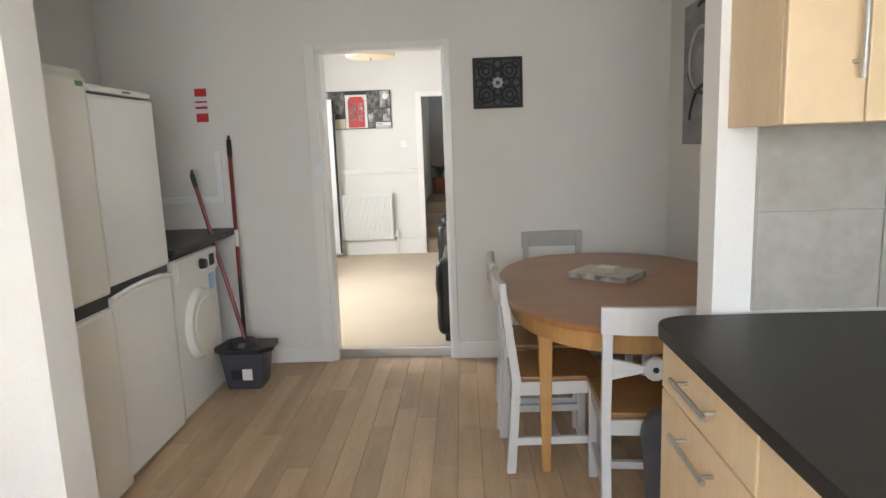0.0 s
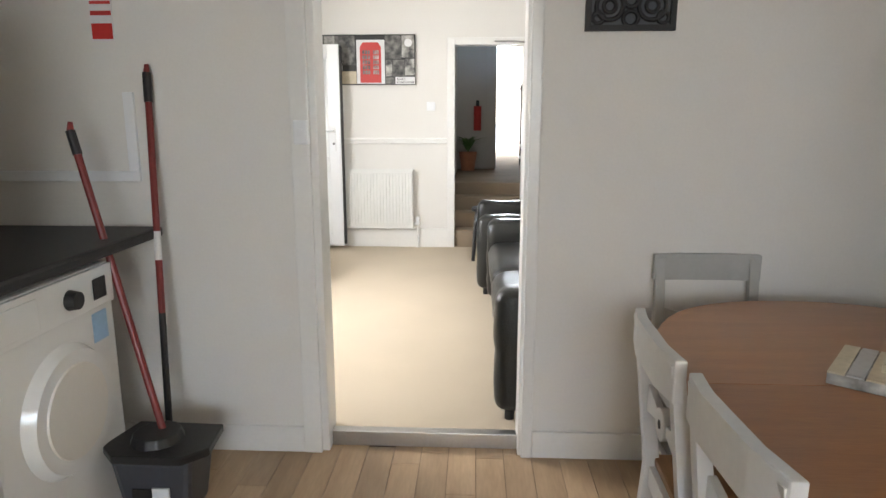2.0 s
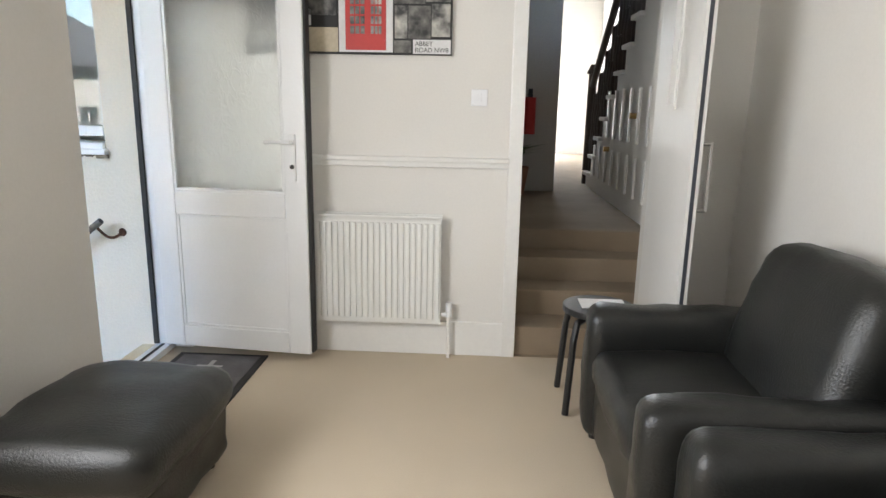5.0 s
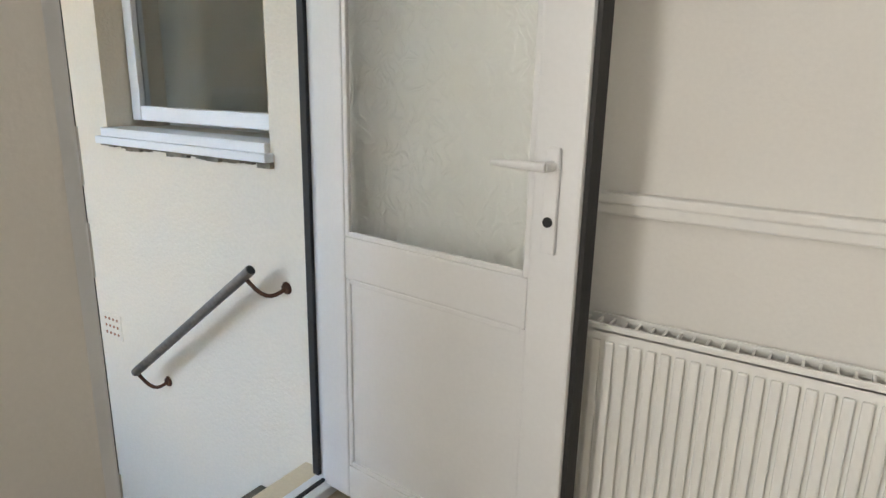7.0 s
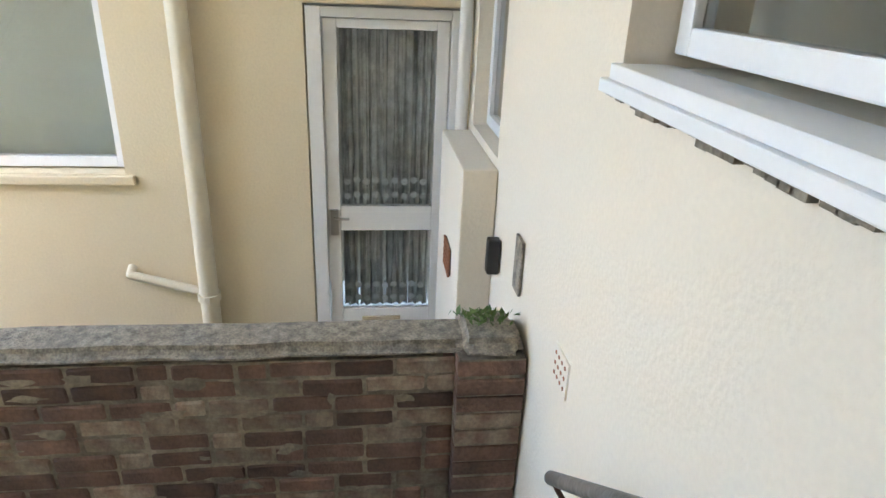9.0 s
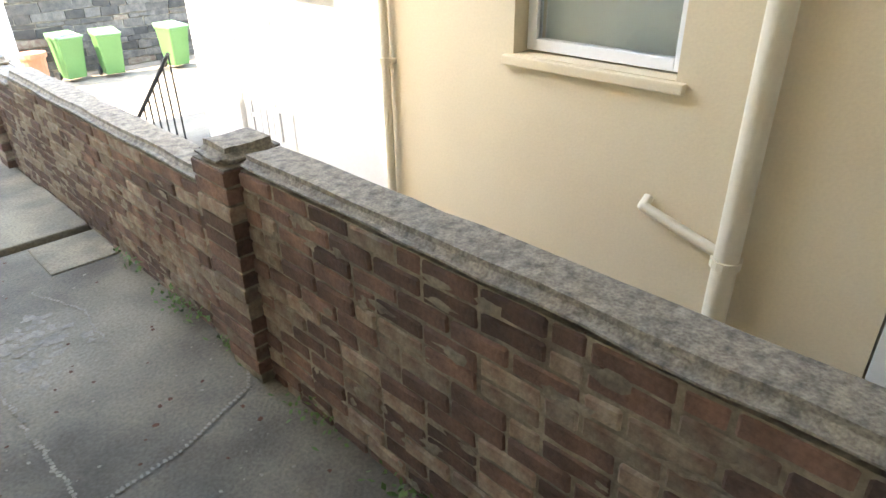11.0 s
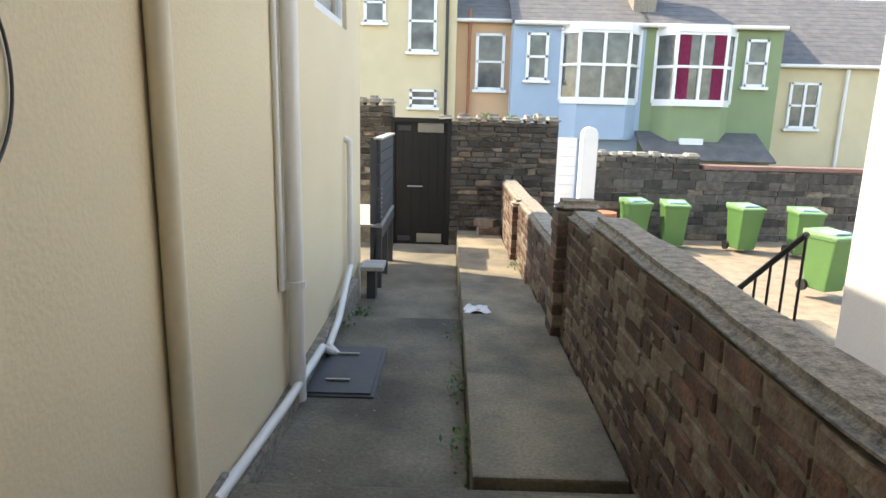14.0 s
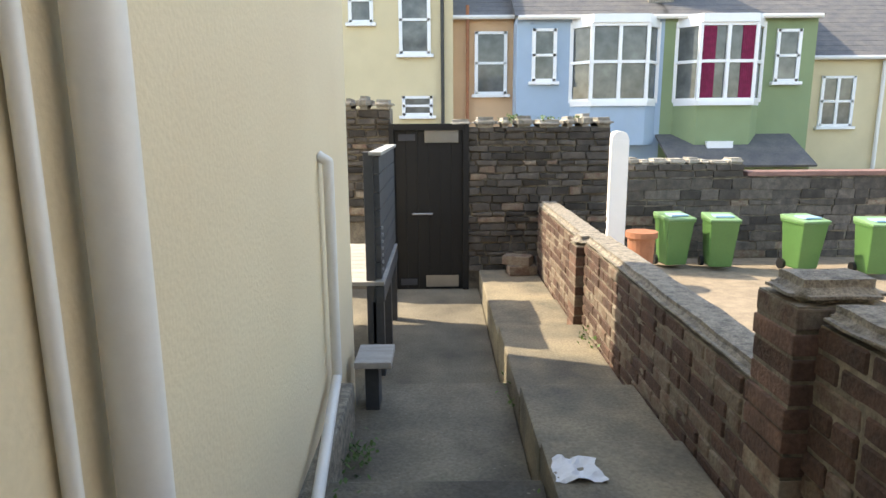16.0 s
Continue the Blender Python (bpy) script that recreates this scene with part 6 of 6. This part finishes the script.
for y0, y1, top in SECTIONS:
    n = 1
    for i in range(n):
        bm = bmesh.new()
        rough_slab(bm, -4.062, -3.848, y0 + (y1 - y0) * i / n, y0 + (y1 - y0) * (i + 1) / n, top - 0.012, top + 0.062, 16)
        part("coping_stone", bm, M_COPING, WALL_BRICK, smooth=True)
for y0, y1, top, base in ((4.67, 4.93, 0.075, -0.97), (0.70, 0.93, -0.13, -1.05), (-2.15, -1.92, -0.52, -1.25), (7.50, 7.75, 0.085, -0.97)):
    n = int((top - base) / 0.075)
    for i in range(n):
        bm = bmesh.new()
        j = 0.006 * rb.uniform(-1, 1)
        cube(bm, -4.07, -3.785 + j, y0, y1, top - 0.075 * (i + 1) + 0.006, top - 0.075 * i - 0.006)
        part("pier_brick", bm, M_BRICK if rb.random() < 0.7 else M_BRICK_PALE, WALL_BRICK, bevel=0.006)
    block("pier_core", M_MORTAR, (-4.06, -3.792, y0 + 0.006, y1 - 0.006, base, top), WALL_BRICK)
    bm = bmesh.new()
    rough_slab(bm, -4.068, -3.787, y0 + 0.002, y1 - 0.002, top - 0.02, top + 0.07, 5)
    part("pier_cap", bm, M_COPING, WALL_BRICK, smooth=True)


# rubble stone walls
def rubble(parent, x0, x1, z0, z1, y, size, seed, cap=None):
    rr = random.Random(seed)
    z, n = z0, 0
    vs, fs = [], []
    while z < z1 - 0.02:
        h = min(rr.uniform(0.55, 1.1) * size * 0.55, z1 - z)
        x_ = x0
        while x_ < x1 - 0.02:
            l = min(rr.uniform(0.6, 1.9) * size, x1 - x_)
            bm = bmesh.new()
            v = cube(bm, x_ + 0.008, x_ + l - 0.008, y - 0.06, y + rr.uniform(0.005, 0.035), z + 0.008, z + h - 0.006)
            for w in v:
                w.co += Vector((rr.uniform(-0.015, 0.015), 0, rr.uniform(-0.015, 0.015))) * size * 4
            part("stone", bm, M_STONE if rr.random() < 0.93 else M_BRICK_PALE, parent, bevel=0.01)
            x_ += l
            n += 1
        z += h
    return n


for x0, x1, top in ((-4.62, -3.1, 0.32), (-2.28, -0.9, 0.52)):
    bm = bmesh.new()
    cube(bm, x0, x1, -4.62, -4.262, -2.6, top)
    sw_ = structure("stone_wall_1" if x0 < -4 else "stone_wall_2", bm, M_MORTAR, "dark rubble stone boundary wall with pale cap stones")
    rubble(sw_, x0, x1 if x0 < -4 else -1.7, -1.25 if x0 < -4 else -0.7, top, -4.25, 0.16, 5)
    rr = random.Random(9)
    x_ = x0 - 0.03
    while x_ < min(x1, -1.6) - 0.05:
        l = rr.uniform(0.14, 0.3)
        bm = bmesh.new()
        rough_slab(bm, x_, x_ + l, -4.64, -4.19, top - 0.01, top + rr.uniform(0.07, 0.14), 3)
        part("cap_stone", bm, M_STONE_PALE, sw_)
        x_ += l + 0.01
rubble(FAR_WALL, -13.5, -6.45, -2.5, -0.79, -10.59, 0.4, 7)
rubble(FAR_WALL, -9.1, -6.45, -0.78, -0.53, -10.59, 0.34, 8)
rr = random.Random(12)
x_ = -9.1
while x_ < -6.5:
    l = rr.uniform(0.2, 0.45)
    bm = bmesh.new()
    rough_slab(bm, x_, x_ + l, -11.0, -10.56, -0.535, -0.47 + rr.uniform(0, 0.1), 3)
    part("cap_stone", bm, M_STONE_PALE, FAR_WALL)
    x_ += l + 0.01


def blot(vs, fs, centre, u, v, w, h, rr, n=11):
    """An irregular flat patch round centre, w along u and h along v."""
    o, c = len(vs), Vector(centre)
    vs.append(tuple(c))
    for i in range(n):
        a, k = 2 * math.pi * i / n, rr.uniform(0.45, 1.1)
        vs.append(tuple(c + u * (w * k * math.cos(a)) + v * (h * k * math.sin(a))))
    fs.extend((o, o + 1 + i, o + 1 + (i + 1) % n) for i in range(n))


def patches(name, mat, vs, fs, parent):
    me = bpy.data.meshes.new(name)
    me.from_pydata(vs, [], fs)
    me.materials.append(mat)
    ob = new(name, me)
    ob.parent = parent
    return tagged(ob, kind="stuff")


rs = random.Random(31)
vs, fs = [], []
for i in range(190):
    y = rs.uniform(1.6, 7.4) if i < 170 else rs.uniform(-1.8, 0.6)
    top = 0.02 if y > 4.95 else -0.2 if y > 1.0 else -0.55
    blot(vs, fs, (-3.8445 + rs.uniform(-0.002, 0.001), y, rs.uniform(-0.93, top)), Vector((0, 1, 0)), Vector((0, 0, 1)), rs.uniform(0.015, 0.085), rs.uniform(0.008, 0.03), rs)
patches("lime_smear", M_MORTAR, vs, fs, WALL_BRICK)
pavement = bpy.data.objects["pavement"]
vs, fs = [], []
for line, width in ((((-2.84, 2.94), (-2.98, 3.55), (-2.94, 4.17), (-2.96, 4.61), (-2.97, 5.02), (-3.05, 5.20), (-3.0, 6.0), (-3.1, 6.6)), 0.022), (((-3.05, 5.08), (-3.34, 5.05), (-3.72, 4.90), (-3.84, 4.7)), 0.009), (((-3.3, 3.3), (-3.45, 3.7), (-3.42, 4.1)), 0.008)):
    for (ax, ay), (bx, by) in zip(line, line[1:]):
        n = int(math.hypot(bx - ax, by - ay) / 0.022)
        for i in range(n):
            f = i / n
            x, y = ax + (bx - ax) * f, ay + (by - ay) * f
            x += 0.03 * noise.noise(Vector((x * 3, y * 5, 1))) + 0.012 * noise.noise(Vector((x * 20, y * 24, 4)))
            k = 0.5 + abs(noise.noise(Vector((y * 4, x, 7)))) * 1.6
            blot(vs, fs, (x, y, -0.9443 + rs.uniform(0, 0.0022)), Vector((1, 0, 0)), Vector((0, 1, 0)), max(width * k, 0.010), 0.014, rs, 8)
for i in range(46):
    blot(vs, fs, (rs.gauss(-3.15, 0.1), rs.gauss(3.85, 0.16), -0.9484 + 0.00008 * i), Vector((1, 0, 0)), Vector((0, 1, 0)), rs.uniform(0.015, 0.06), rs.uniform(0.015, 0.05), rs)
patches("lime_crack", M_LIME, vs, fs, pavement)
vs, fs = [], []
for i in range(260):
    y = rs.uniform(-1.0, 7.0)
    z = -0.947 if y > 2.68 else -1.087 if y > 0.22 else -1.257
    x = rs.uniform(-3.8 if y > 2.68 else -3.18, -2.45)
    r = rs.uniform(0.003, 0.011)
    blot(vs, fs, (x, y, z), Vector((1, 0, 0)), Vector((0, 1, 0)), r, r, rs, 6)
patches("spatter", M_LIME, vs, fs, pavement)
vs, fs = [], []
for i in range(70):
    x, y, r = rs.uniform(-3.7, -2.5), rs.uniform(2.75, 6.5), rs.uniform(0.008, 0.016)
    blot(vs, fs, (x, y, -0.9465), Vector((1, 0, 0)), Vector((0, 1, 0)), r, r, rs, 6)
patches("dead_leaves", M_RUST, vs, fs, pavement)
block("flush_slab", M_SLAB, (-3.84, -3.44, 2.70, 3.16, -1.0, -0.938), slabs, bevel=0.012)
